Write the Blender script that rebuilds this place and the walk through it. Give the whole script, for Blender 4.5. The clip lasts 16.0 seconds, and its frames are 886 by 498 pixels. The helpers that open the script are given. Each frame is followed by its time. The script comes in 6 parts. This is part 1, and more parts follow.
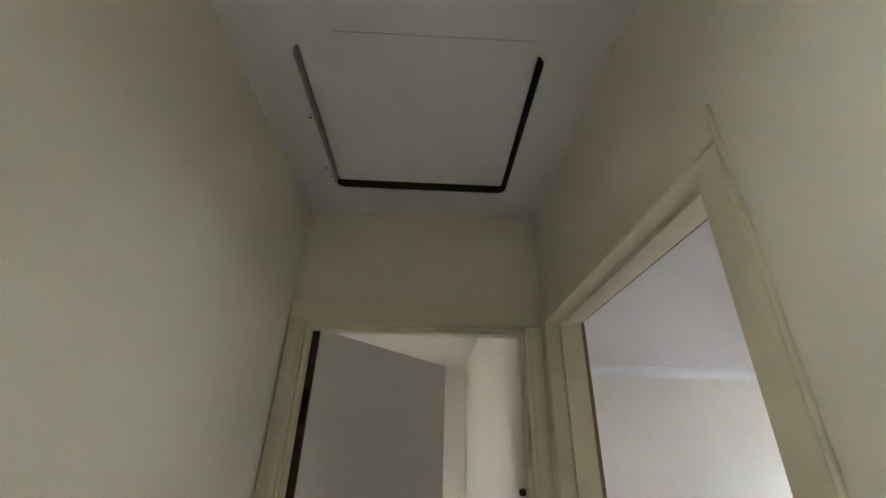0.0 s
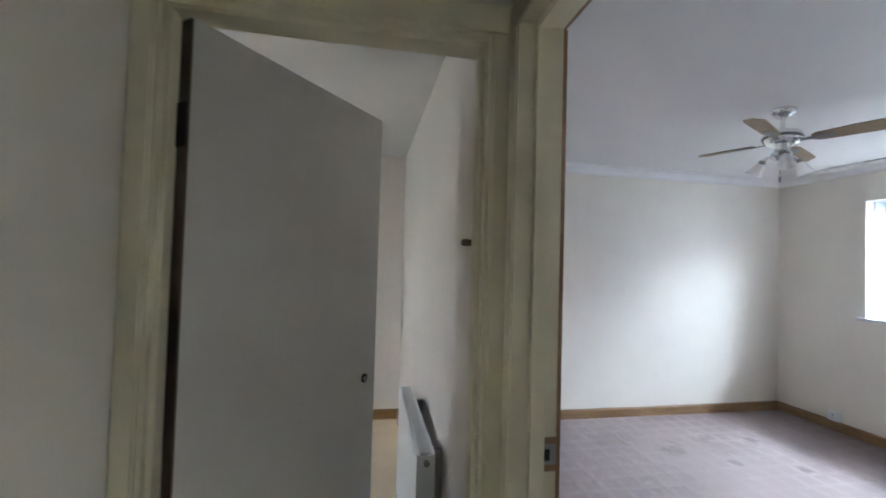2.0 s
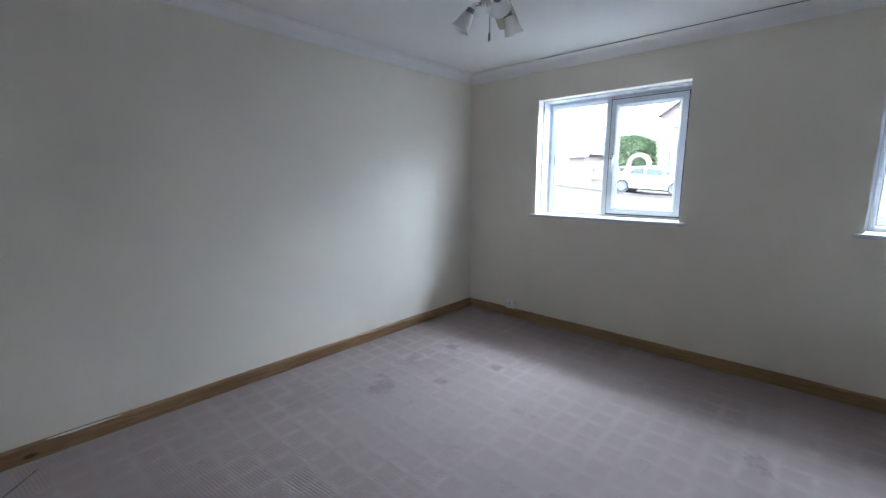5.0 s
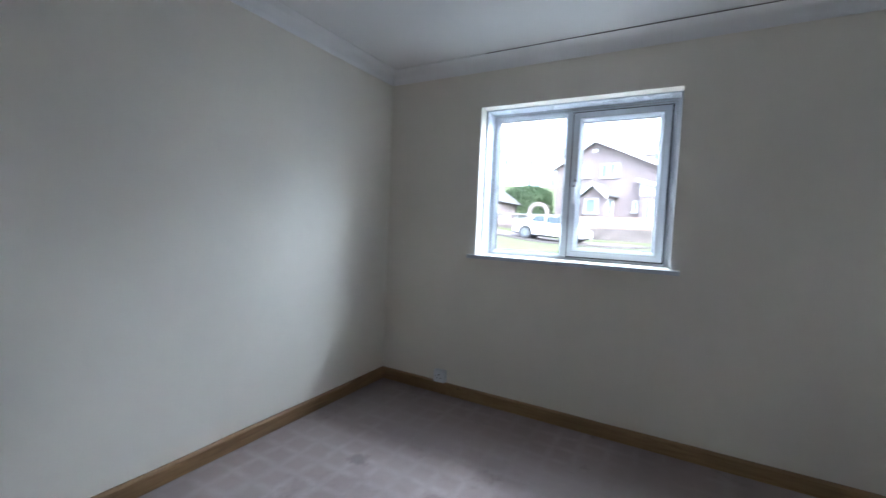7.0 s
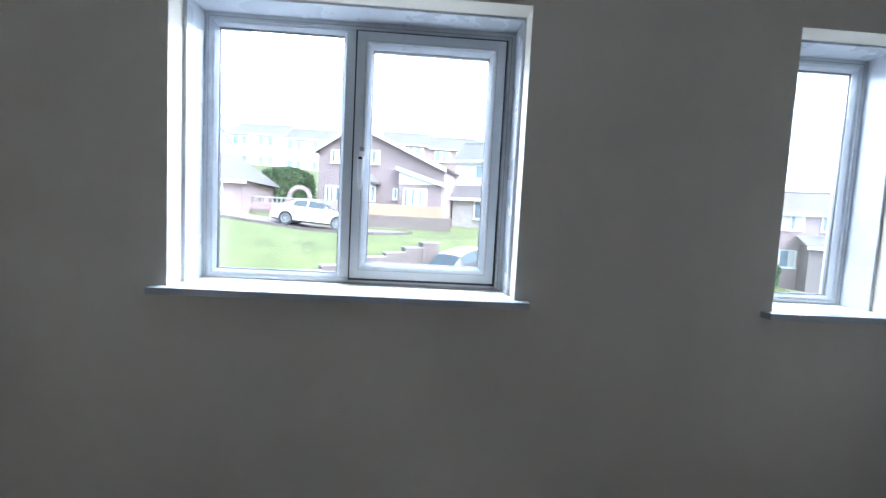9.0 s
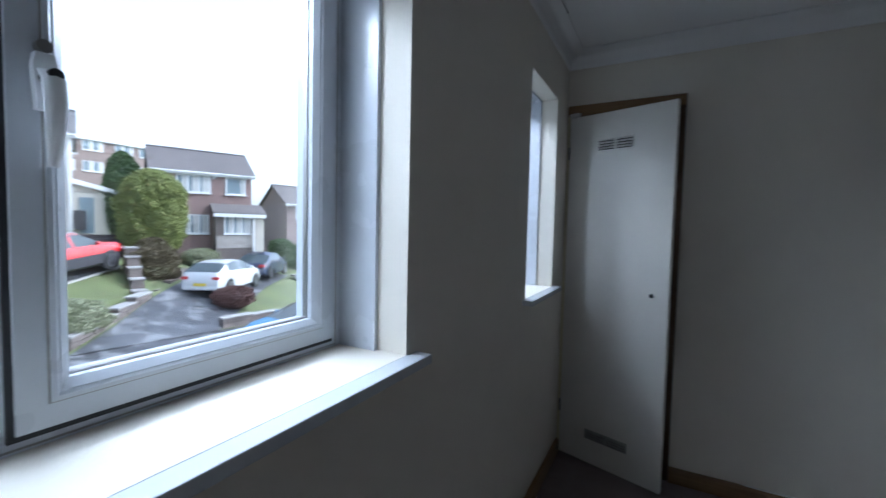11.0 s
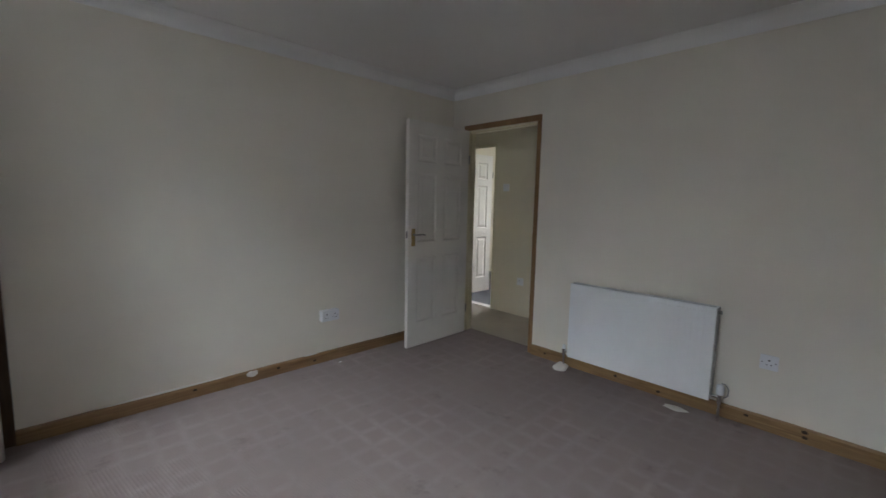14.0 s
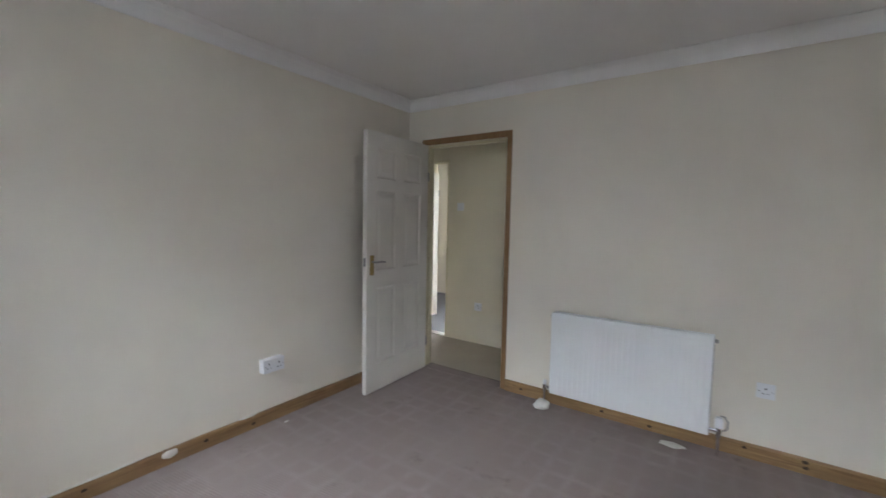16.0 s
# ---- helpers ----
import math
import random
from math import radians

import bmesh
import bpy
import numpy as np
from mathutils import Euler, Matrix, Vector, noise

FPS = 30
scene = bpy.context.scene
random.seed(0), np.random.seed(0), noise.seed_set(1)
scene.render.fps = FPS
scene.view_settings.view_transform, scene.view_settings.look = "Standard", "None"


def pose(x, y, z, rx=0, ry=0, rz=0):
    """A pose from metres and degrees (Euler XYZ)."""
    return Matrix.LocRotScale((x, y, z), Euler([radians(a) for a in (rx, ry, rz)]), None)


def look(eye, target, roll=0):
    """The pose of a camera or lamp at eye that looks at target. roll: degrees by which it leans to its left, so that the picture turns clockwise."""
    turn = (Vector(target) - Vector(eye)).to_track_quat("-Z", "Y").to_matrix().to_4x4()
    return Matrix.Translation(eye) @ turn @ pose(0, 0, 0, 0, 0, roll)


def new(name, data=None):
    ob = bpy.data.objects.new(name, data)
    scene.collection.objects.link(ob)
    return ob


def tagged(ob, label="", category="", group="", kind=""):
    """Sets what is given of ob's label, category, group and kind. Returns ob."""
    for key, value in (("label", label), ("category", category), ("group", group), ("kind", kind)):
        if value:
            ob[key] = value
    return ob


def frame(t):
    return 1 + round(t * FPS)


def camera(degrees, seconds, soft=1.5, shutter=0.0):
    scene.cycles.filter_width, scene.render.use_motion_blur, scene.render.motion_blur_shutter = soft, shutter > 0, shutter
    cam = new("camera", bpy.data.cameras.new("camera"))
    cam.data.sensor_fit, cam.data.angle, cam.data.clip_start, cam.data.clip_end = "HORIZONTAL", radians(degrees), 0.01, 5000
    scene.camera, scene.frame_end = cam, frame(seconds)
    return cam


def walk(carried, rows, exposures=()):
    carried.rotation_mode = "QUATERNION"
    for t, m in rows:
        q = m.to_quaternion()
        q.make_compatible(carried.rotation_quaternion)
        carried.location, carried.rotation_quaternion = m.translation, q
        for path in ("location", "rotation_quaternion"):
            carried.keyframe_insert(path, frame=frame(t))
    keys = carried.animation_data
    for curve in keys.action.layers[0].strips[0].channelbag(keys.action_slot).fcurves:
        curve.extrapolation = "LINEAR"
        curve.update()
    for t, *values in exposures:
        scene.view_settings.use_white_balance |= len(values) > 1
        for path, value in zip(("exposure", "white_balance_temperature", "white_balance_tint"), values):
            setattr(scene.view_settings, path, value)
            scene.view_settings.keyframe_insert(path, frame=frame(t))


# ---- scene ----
cam = camera(94.4, 16.0, soft=1.45, shutter=0.3)
PATH = [
    (0, (-0.48, -0.257, 1.601), (-0.43, 1.533, 2.491), 1.6),
    (0.5, (-0.487, -0.207, 1.63), (-0.393, 1.676, 2.298), 1.6),
    (1, (-0.487, -0.097, 1.536), (-0.298, 1.848, 1.962), 1.4),
    (1.5, (-0.471, -0.004, 1.482), (-0.221, 1.97, 1.691), 1.5),
    (2, (-0.441, 0.101, 1.43), (-0.078, 2.067, 1.487), 1.6),
    (2.5, (-0.355, 0.194, 1.387), (0.459, 2.018, 1.296), 1.8),
    (3, (-0.224, 0.389, 1.355), (0.838, 2.077, 1.194), 1.9),
    (3.5, (-0.105, 0.548, 1.335), (1.12, 2.107, 1.076), 1.9),
    (4, (0.033, 0.703, 1.336), (1.418, 2.117, 1.051), 1.6),
    (4.2, (0.096, 0.731, 1.366), (1.507, 2.109, 1.034), 1.0),
    (6.5, (0.966, 1.56, 1.267), (2.56, 2.752, 1.071), 2.0),
    (7, (1.164, 1.695, 1.24), (2.904, 2.673, 1.12), 2.5),
    (7.5, (1.381, 1.769, 1.319), (3.35, 2.094, 1.187), 1.9),
    (8, (1.667, 1.816, 1.312), (3.658, 1.828, 1.117), 1.9),
    (8.2, (1.79, 1.848, 1.308), (3.781, 1.848, 1.115), 2.0),
    (10.3, (3.036, 2.415, 1.325), (4.761, 1.406, 1.245), 1.7),
    (10.5, (3.085, 2.461, 1.349), (4.621, 1.186, 1.229), 1.6),
    (11, (3.236, 2.512, 1.344), (4.18, 0.752, 1.243), 1.3),
    (11.5, (3.248, 2.655, 1.336), (3.773, 0.726, 1.27), 1.2),
    (12, (3.183, 2.814, 1.327), (3.076, 0.825, 1.149), 1.3),
    (12.5, (3.105, 2.856, 1.328), (2.522, 0.954, 1.121), 1.1),
    (13, (3.037, 2.904, 1.32), (2.07, 1.166, 1.114), 1.2),
    (13.5, (3.009, 2.926, 1.304), (1.79, 1.356, 1.083), 1.1),
    (14, (2.969, 2.956, 1.293), (1.589, 1.526, 1.067), 1.2),
    (14.5, (2.952, 2.984, 1.307), (1.401, 1.74, 1.088), 1.2),
    (15, (2.931, 2.972, 1.304), (1.253, 1.903, 1.097), 1.4),
    (15.5, (2.877, 2.791, 1.297), (1.178, 1.748, 1.135), 1.4),
    (16, (2.894, 2.418, 1.338), (1.26, 1.273, 1.194), 1.1),
]
EXPOSURES = [(0, 4.6, 6000, 10), (0.5, 4.7, 5850, 10), (1, 4.6, 5750, 10), (2, 4.4, 5400, 10), (3, 4.22, 5350, 9), (4, 3.9, 5350, 8), (7, 3.35, 5350, 8), (8, 3.25, 5400, 8), (10.5, 2.2, 5150, 8), (11.5, 1.65, 5300, 10), (12, 1.55, 5400, 12), (12.5, 1.75, 5950, 10), (13.5, 2.75, 6000, 10), (14.5, 3.2, 6000, 9), (15.5, 3.6, 6000, 10), (16, 3.75, 6000, 10)]
walk(cam, [(t, look(eye, target, roll)) for t, eye, target, roll in PATH], EXPOSURES)

# ---- world and light: a bright overcast day ----
SKY_STRENGTH = 0.15
world = bpy.data.worlds.new("overcast_sky")
scene.world = world
world.use_nodes = True
wt = world.node_tree
sky = wt.nodes.new("ShaderNodeTexSky")
sky.sky_type, sky.sun_disc = "NISHITA", False
sky.sun_elevation, sky.sun_rotation = radians(43), radians(222)
sky.air_density, sky.dust_density, sky.ozone_density = 1.0, 3.0, 2.0
grey = wt.nodes.new("ShaderNodeHueSaturation")
grey.inputs["Saturation"].default_value = 0.4
wt.links.new(sky.outputs[0], grey.inputs["Color"])
wt.links.new(grey.outputs[0], wt.nodes["Background"].inputs[0])
wt.nodes["Background"].inputs[1].default_value = SKY_STRENGTH
sun_data = bpy.data.lights.new("sun", "SUN")
sun_data.energy, sun_data.angle, sun_data.color = 0.7, radians(50), (1.0, 0.97, 0.94)
sun = new("sun", sun_data)
sun.matrix_world = look((-22, -24, 30), (0, 0, 0))

# unseen area lamps added outside above each window, boosting sky light in the room
def fill_lamp(name, where, target, wide, high, watts):
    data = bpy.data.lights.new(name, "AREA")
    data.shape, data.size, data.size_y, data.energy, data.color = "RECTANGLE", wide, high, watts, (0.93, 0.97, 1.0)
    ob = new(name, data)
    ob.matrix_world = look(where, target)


fill_lamp("fill_lamp_wide", (4.75, 2.3, 2.40), (2.0, 2.3, 1.72), 1.5, 0.36, 12)
fill_lamp("fill_lamp_narrow", (4.75, 0.51, 2.40), (2.0, 0.51, 1.72), 0.6, 0.36, 4.6)


# ---- materials ----
def nodes_of(name):
    m = bpy.data.materials.new(name)
    m.use_nodes = True
    nt = m.node_tree
    return m, nt, nt.nodes["Principled BSDF"]


def nd(nt, kind, **values):
    n = nt.nodes.new("ShaderNode" + kind)
    for key, v in values.items():
        n.inputs[key].default_value = v
    return n


def math_node(nt, op, a, b=0.0):
    n = nt.nodes.new("ShaderNodeMath")
    n.operation = op
    for i, v in enumerate((a, b)):
        if isinstance(v, (int, float)):
            n.inputs[i].default_value = v
        else:
            nt.links.new(v, n.inputs[i])
    return n.outputs[0]


def blend(nt, fac, a, b):
    n = nt.nodes.new("ShaderNodeMix")
    n.data_type = "RGBA"
    for i, v in ((0, fac), (6, a), (7, b)):
        if isinstance(v, (int, float)):
            n.inputs[i].default_value = v
        elif isinstance(v, tuple):
            n.inputs[i].default_value = (*v, 1)
        else:
            nt.links.new(v, n.inputs[i])
    return n.outputs[2]


def ramp(nt, fac, lo, hi):
    n = nt.nodes.new("ShaderNodeMapRange")
    nt.links.new(fac, n.inputs[0])
    n.inputs[1].default_value, n.inputs[2].default_value = lo, hi
    return n.outputs[0]


def surface(name, base, rough=0.6, metal=0.0, var=0.12, scale=3.0, fine=90.0, bump=0.15, stain=None, stain_lo=0.6, island=0.0):
    """A painted, plastered or plain surface: broad blotches, fine grain and a little relief."""
    m, nt, bsdf = nodes_of(name)
    co = nd(nt, "TexCoord")
    broad = nd(nt, "TexNoise", Scale=scale, Detail=4.0, Roughness=0.6)
    grain = nd(nt, "TexNoise", Scale=fine, Detail=3.0)
    for n in (broad, grain):
        nt.links.new(co.outputs["Object"], n.inputs["Vector"])
    dark = tuple(c * (1 - var) for c in base)
    light = tuple(min(1, c * (1 + var * 0.6)) for c in base)
    col = blend(nt, ramp(nt, broad.outputs[0], 0.3, 0.7), dark, light)
    col = blend(nt, math_node(nt, "MULTIPLY", ramp(nt, grain.outputs[0], 0.35, 0.65), 0.25), col, tuple(c * (1 - var) for c in base))
    if stain:
        blot = nd(nt, "TexNoise", Scale=scale * 2.3, Detail=6.0, Roughness=0.7)
        nt.links.new(co.outputs["Object"], blot.inputs["Vector"])
        col = blend(nt, ramp(nt, blot.outputs[0], stain_lo, stain_lo + 0.12), col, stain)
    if island:
        info = nd(nt, "ObjectInfo")
        geo = nd(nt, "NewGeometry")
        rnd = math_node(nt, "FRACT", math_node(nt, "ADD", info.outputs["Random"], geo.outputs["Random Per Island"]))
        col = blend(nt, math_node(nt, "MULTIPLY", rnd, island), col, tuple(c * 0.35 for c in base))
    nt.links.new(col, bsdf.inputs["Base Color"])
    bsdf.inputs["Roughness"].default_value, bsdf.inputs["Metallic"].default_value = rough, metal
    rr = nt.nodes.new("ShaderNodeMapRange")
    nt.links.new(broad.outputs[0], rr.inputs[0])
    rr.inputs[3].default_value, rr.inputs[4].default_value = rough * 0.85, min(1, rough * 1.12)
    nt.links.new(rr.outputs[0], bsdf.inputs["Roughness"])
    if bump:
        bp = nd(nt, "Bump", Strength=bump, Distance=0.004)
        nt.links.new(grain.outputs[0], bp.inputs["Height"])
        nt.links.new(bp.outputs[0], bsdf.inputs["Normal"])
    return m


def pine(name, base, dark, axis):
    """Varnished softwood with grain along an axis and scattered knots."""
    m, nt, bsdf = nodes_of(name)
    co = nd(nt, "TexCoord")
    mp = nd(nt, "Mapping")
    mp.inputs["Scale"].default_value = tuple(2.0 if i == axis else 26.0 for i in range(3))
    nt.links.new(co.outputs["Object"], mp.inputs[0])
    grain = nd(nt, "TexNoise", Scale=1.6, Detail=6.0, Distortion=1.2)
    nt.links.new(mp.outputs[0], grain.inputs["Vector"])
    kn = nd(nt, "Mapping")
    kn.inputs["Scale"].default_value = tuple(1.0 if i == axis else 2.2 for i in range(3))
    nt.links.new(co.outputs["Object"], kn.inputs[0])
    vor = nd(nt, "TexVoronoi", Scale=3.4, Randomness=1.0)
    nt.links.new(kn.outputs[0], vor.inputs["Vector"])
    broad = nd(nt, "TexNoise", Scale=2.0, Detail=3.0)
    nt.links.new(co.outputs["Object"], broad.inputs["Vector"])
    col = blend(nt, ramp(nt, grain.outputs[0], 0.3, 0.75), base, dark)
    col = blend(nt, math_node(nt, "MULTIPLY", ramp(nt, broad.outputs[0], 0.35, 0.7), 0.5), col, dark)
    knot = math_node(nt, "SUBTRACT", 1.0, ramp(nt, vor.outputs["Distance"], 0.05, 0.11))
    col = blend(nt, math_node(nt, "MULTIPLY", knot, 0.85), col, tuple(c * 0.22 for c in dark))
    nt.links.new(col, bsdf.inputs["Base Color"])
    bsdf.inputs["Roughness"].default_value = 0.42
    bp = nd(nt, "Bump", Strength=0.2, Distance=0.002)
    nt.links.new(grain.outputs[0], bp.inputs["Height"])
    nt.links.new(bp.outputs[0], bsdf.inputs["Normal"])
    return m


def carpet_material(name):
    """Cut and loop pile in squares of 14 cm, some ribbed, with paler lines between and worn, soiled patches."""
    m, nt, bsdf = nodes_of(name)
    co = nd(nt, "TexCoord")
    wob = nd(nt, "TexNoise", Scale=5.0, Detail=2.0)
    nt.links.new(co.outputs["Object"], wob.inputs["Vector"])
    xyz = nd(nt, "SeparateXYZ")
    nt.links.new(co.outputs["Object"], xyz.inputs[0])
    cells, lines = [], []
    for k in (0, 1):
        u = math_node(nt, "ADD", math_node(nt, "DIVIDE", xyz.outputs[k], 0.14), math_node(nt, "MULTIPLY", wob.outputs[0], 0.25))
        cells.append(math_node(nt, "FLOOR", u))
        edge = math_node(nt, "ABSOLUTE", math_node(nt, "SUBTRACT", math_node(nt, "FRACT", u), 0.5))
        lines.append(ramp(nt, edge, 0.27, 0.46))
    line = math_node(nt, "MAXIMUM", lines[0], lines[1])
    cell = nd(nt, "CombineXYZ")
    nt.links.new(cells[0], cell.inputs[0])
    nt.links.new(cells[1], cell.inputs[1])
    rnd = nt.nodes.new("ShaderNodeTexWhiteNoise")
    nt.links.new(cell.outputs[0], rnd.inputs["Vector"])
    rib = math_node(nt, "SINE", math_node(nt, "MULTIPLY", math_node(nt, "ADD", xyz.outputs[0], math_node(nt, "MULTIPLY", xyz.outputs[1], 0.15)), 420.0))
    rib = math_node(nt, "MULTIPLY", math_node(nt, "GREATER_THAN", rnd.outputs[0], 0.45), math_node(nt, "MULTIPLY", rib, 0.5))
    pile = nd(nt, "TexNoise", Scale=260.0, Detail=4.0, Roughness=0.7)
    broad = nd(nt, "TexNoise", Scale=1.3, Detail=5.0, Roughness=0.65)
    soil = nd(nt, "TexNoise", Scale=3.1, Detail=6.0, Roughness=0.75)
    for n in (pile, broad, soil):
        nt.links.new(co.outputs["Object"], n.inputs["Vector"])
    worn = ramp(nt, broad.outputs[0], 0.36, 0.62)
    tone = nd(nt, "TexNoise", Scale=9.0, Detail=5.0, Roughness=0.7)
    nt.links.new(co.outputs["Object"], tone.inputs["Vector"])
    soft = math_node(nt, "MULTIPLY", line, ramp(nt, tone.outputs[0], 0.25, 0.6))
    soft = math_node(nt, "MULTIPLY", soft, math_node(nt, "ADD", math_node(nt, "MULTIPLY", worn, 0.75), 0.15))
    col = blend(nt, soft, (0.31, 0.253, 0.243), (0.385, 0.325, 0.305))
    col = blend(nt, math_node(nt, "MULTIPLY", math_node(nt, "SUBTRACT", 1.0, worn), 0.55), col, (0.315, 0.265, 0.248))
    col = blend(nt, math_node(nt, "MULTIPLY", ramp(nt, pile.outputs[0], 0.35, 0.7), 0.3), col, (0.21, 0.173, 0.168))
    col = blend(nt, math_node(nt, "MULTIPLY", ramp(nt, soil.outputs[0], 0.59, 0.70), 0.5), col, (0.16, 0.135, 0.137))
    # old spills, ragged at the edge
    for x, y, r, k in ((1.95, 2.97, 0.12, 0.5), (2.70, 2.57, 0.06, 0.6), (2.77, 3.05, 0.07, 0.6), (2.28, 2.73, 0.05, 0.45), (2.45, 2.95, 0.24, 0.2), (1.55, 3.2, 0.2, 0.2)):
        away = nt.nodes.new("ShaderNodeVectorMath")
        away.operation = "DISTANCE"
        nt.links.new(co.outputs["Object"], away.inputs[0])
        away.inputs[1].default_value = (x, y, 0.0)
        rag_edge = math_node(nt, "ADD", away.outputs["Value"], math_node(nt, "MULTIPLY", math_node(nt, "SUBTRACT", tone.outputs[0], 0.5), r * 3.6))
        spill = math_node(nt, "SUBTRACT", 1.0, ramp(nt, rag_edge, r * 0.35, r))
        col = blend(nt, math_node(nt, "MULTIPLY", spill, k), col, (0.15, 0.12, 0.13))
    nt.links.new(col, bsdf.inputs["Base Color"])
    bsdf.inputs["Roughness"].default_value = 0.95
    bsdf.inputs["Specular IOR Level"].default_value = 0.15
    height = math_node(nt, "ADD", math_node(nt, "MULTIPLY", line, 0.8), math_node(nt, "ADD", math_node(nt, "MULTIPLY", rib, 0.5), math_node(nt, "MULTIPLY", pile.outputs[0], 1.2)))
    bp = nd(nt, "Bump", Strength=0.5, Distance=0.004)
    nt.links.new(height, bp.inputs["Height"])
    nt.links.new(bp.outputs[0], bsdf.inputs["Normal"])
    return m


def glass_material(name, tint=(1, 1, 1), rough=0.0):
    m, nt, bsdf = nodes_of(name)
    bsdf.inputs["Base Color"].default_value = (*tint, 1)
    bsdf.inputs["Transmission Weight"].default_value = 1.0
    bsdf.inputs["Roughness"].default_value = rough
    bsdf.inputs["IOR"].default_value = 1.45
    return m


def brick_material(name, brick, mortar, scale=1.0, gloss=0.85):
    m, nt, bsdf = nodes_of(name)
    co = nd(nt, "TexCoord")
    xyz = nd(nt, "SeparateXYZ")
    nt.links.new(co.outputs["Object"], xyz.inputs[0])
    v = nd(nt, "CombineXYZ")
    nt.links.new(math_node(nt, "ADD", xyz.outputs[0], xyz.outputs[1]), v.inputs[0])
    nt.links.new(xyz.outputs[2], v.inputs[1])
    br = nd(nt, "TexBrick", Scale=scale)
    br.inputs["Brick Width"].default_value, br.inputs["Row Height"].default_value, br.inputs["Mortar Size"].default_value = 0.225, 0.075, 0.008
    br.inputs["Color1"].default_value = (*brick, 1)
    br.inputs["Color2"].default_value = (*(c * 0.7 for c in brick), 1)
    br.inputs["Mortar"].default_value = (*mortar, 1)
    nt.links.new(v.outputs[0], br.inputs["Vector"])
    stain = nd(nt, "TexNoise", Scale=0.7, Detail=5.0)
    nt.links.new(co.outputs["Object"], stain.inputs["Vector"])
    col = blend(nt, math_node(nt, "MULTIPLY", ramp(nt, stain.outputs[0], 0.4, 0.7), 0.35), br.outputs["Color"], tuple(c * 0.6 for c in brick))
    nt.links.new(col, bsdf.inputs["Base Color"])
    bsdf.inputs["Roughness"].default_value = gloss
    bp = nd(nt, "Bump", Strength=0.6, Distance=0.01)
    bp.invert = True
    nt.links.new(br.outputs["Fac"], bp.inputs["Height"])
    nt.links.new(bp.outputs[0], bsdf.inputs["Normal"])
    return m


def roof_material(name, base):
    """Interlocking concrete tiles: courses 30 cm apart along the slope, lichen and damp."""
    m, nt, bsdf = nodes_of(name)
    co = nd(nt, "TexCoord")
    xyz = nd(nt, "SeparateXYZ")
    nt.links.new(co.outputs["Object"], xyz.inputs[0])
    row = math_node(nt, "FRACT", math_node(nt, "DIVIDE", xyz.outputs[2], 0.17))
    tile = math_node(nt, "FRACT", math_node(nt, "DIVIDE", xyz.outputs[1], 0.3))
    broad = nd(nt, "TexNoise", Scale=1.1, Detail=6.0, Roughness=0.7)
    nt.links.new(co.outputs["Object"], broad.inputs["Vector"])
    col = blend(nt, ramp(nt, broad.outputs[0], 0.35, 0.7), base, tuple(c * 0.55 for c in base))
    col = blend(nt, math_node(nt, "MULTIPLY", math_node(nt, "LESS_THAN", row, 0.22), 0.8), col, tuple(c * 0.3 for c in base))
    col = blend(nt, math_node(nt, "MULTIPLY", math_node(nt, "LESS_THAN", tile, 0.12), 0.3), col, tuple(c * 0.4 for c in base))
    nt.links.new(col, bsdf.inputs["Base Color"])
    bsdf.inputs["Roughness"].default_value = 0.75
    bp = nd(nt, "Bump", Strength=0.6, Distance=0.03)
    nt.links.new(row, bp.inputs["Height"])
    nt.links.new(bp.outputs[0], bsdf.inputs["Normal"])
    return m


M_WALL = surface("bedroom_wall_paint", (0.80, 0.752, 0.662), 0.72, var=0.05, scale=1.4, fine=160, bump=0.12)
M_HALL = surface("hall_wall_paint", (0.78, 0.722, 0.585), 0.72, var=0.05, scale=1.2, fine=160, bump=0.12)
M_NEXT = surface("further_room_paint", (0.80, 0.74, 0.66), 0.72, var=0.05, scale=1.2, fine=160, bump=0.1)
M_CEIL = surface("ceiling_paint", (0.76, 0.745, 0.73), 0.8, var=0.04, scale=1.0, fine=130, bump=0.12)
M_COVE = surface("coving_paint", (0.82, 0.81, 0.80), 0.6, var=0.05, scale=2.0, fine=100, bump=0.05)
M_GLOSS = surface("cream_gloss_paint", (0.74, 0.68, 0.49), 0.38, var=0.07, scale=4.0, fine=60, bump=0.06, stain=(0.55, 0.48, 0.32), stain_lo=0.68)
M_WHITE = surface("white_gloss_paint", (0.80, 0.77, 0.72), 0.35, var=0.05, scale=3.0, fine=60, bump=0.04)
M_LEAF = surface("painted_flush_door", (0.72, 0.69, 0.64), 0.45, var=0.06, scale=2.0, fine=70, bump=0.05)
# white plastic greyed and blued so its base carries the frames' indoor shade
M_UPVC = surface("white_upvc_shade_tinted", (0.60, 0.63, 0.68), 0.28, var=0.03, scale=3.0, fine=40, bump=0.02)
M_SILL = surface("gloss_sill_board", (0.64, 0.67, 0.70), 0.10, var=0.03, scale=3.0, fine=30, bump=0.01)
M_GASKET = surface("black_rubber_gasket", (0.03, 0.03, 0.035), 0.6, var=0.2, bump=0.05)
# same pine as along y; the south boards' shade is put into a darker tone
M_PINE_X = pine("pine_along_x_shaded", (0.33, 0.205, 0.092), (0.18, 0.10, 0.044), 0)
M_PINE_Y = pine("pine_along_y", (0.37, 0.24, 0.11), (0.21, 0.12, 0.052), 1)
M_PINE_Z = pine("pine_along_z", (0.36, 0.215, 0.10), (0.22, 0.12, 0.05), 2)
M_DARKWOOD = pine("dark_stained_frame", (0.13, 0.075, 0.04), (0.07, 0.04, 0.022), 2)
M_CARPET = carpet_material("patterned_carpet")
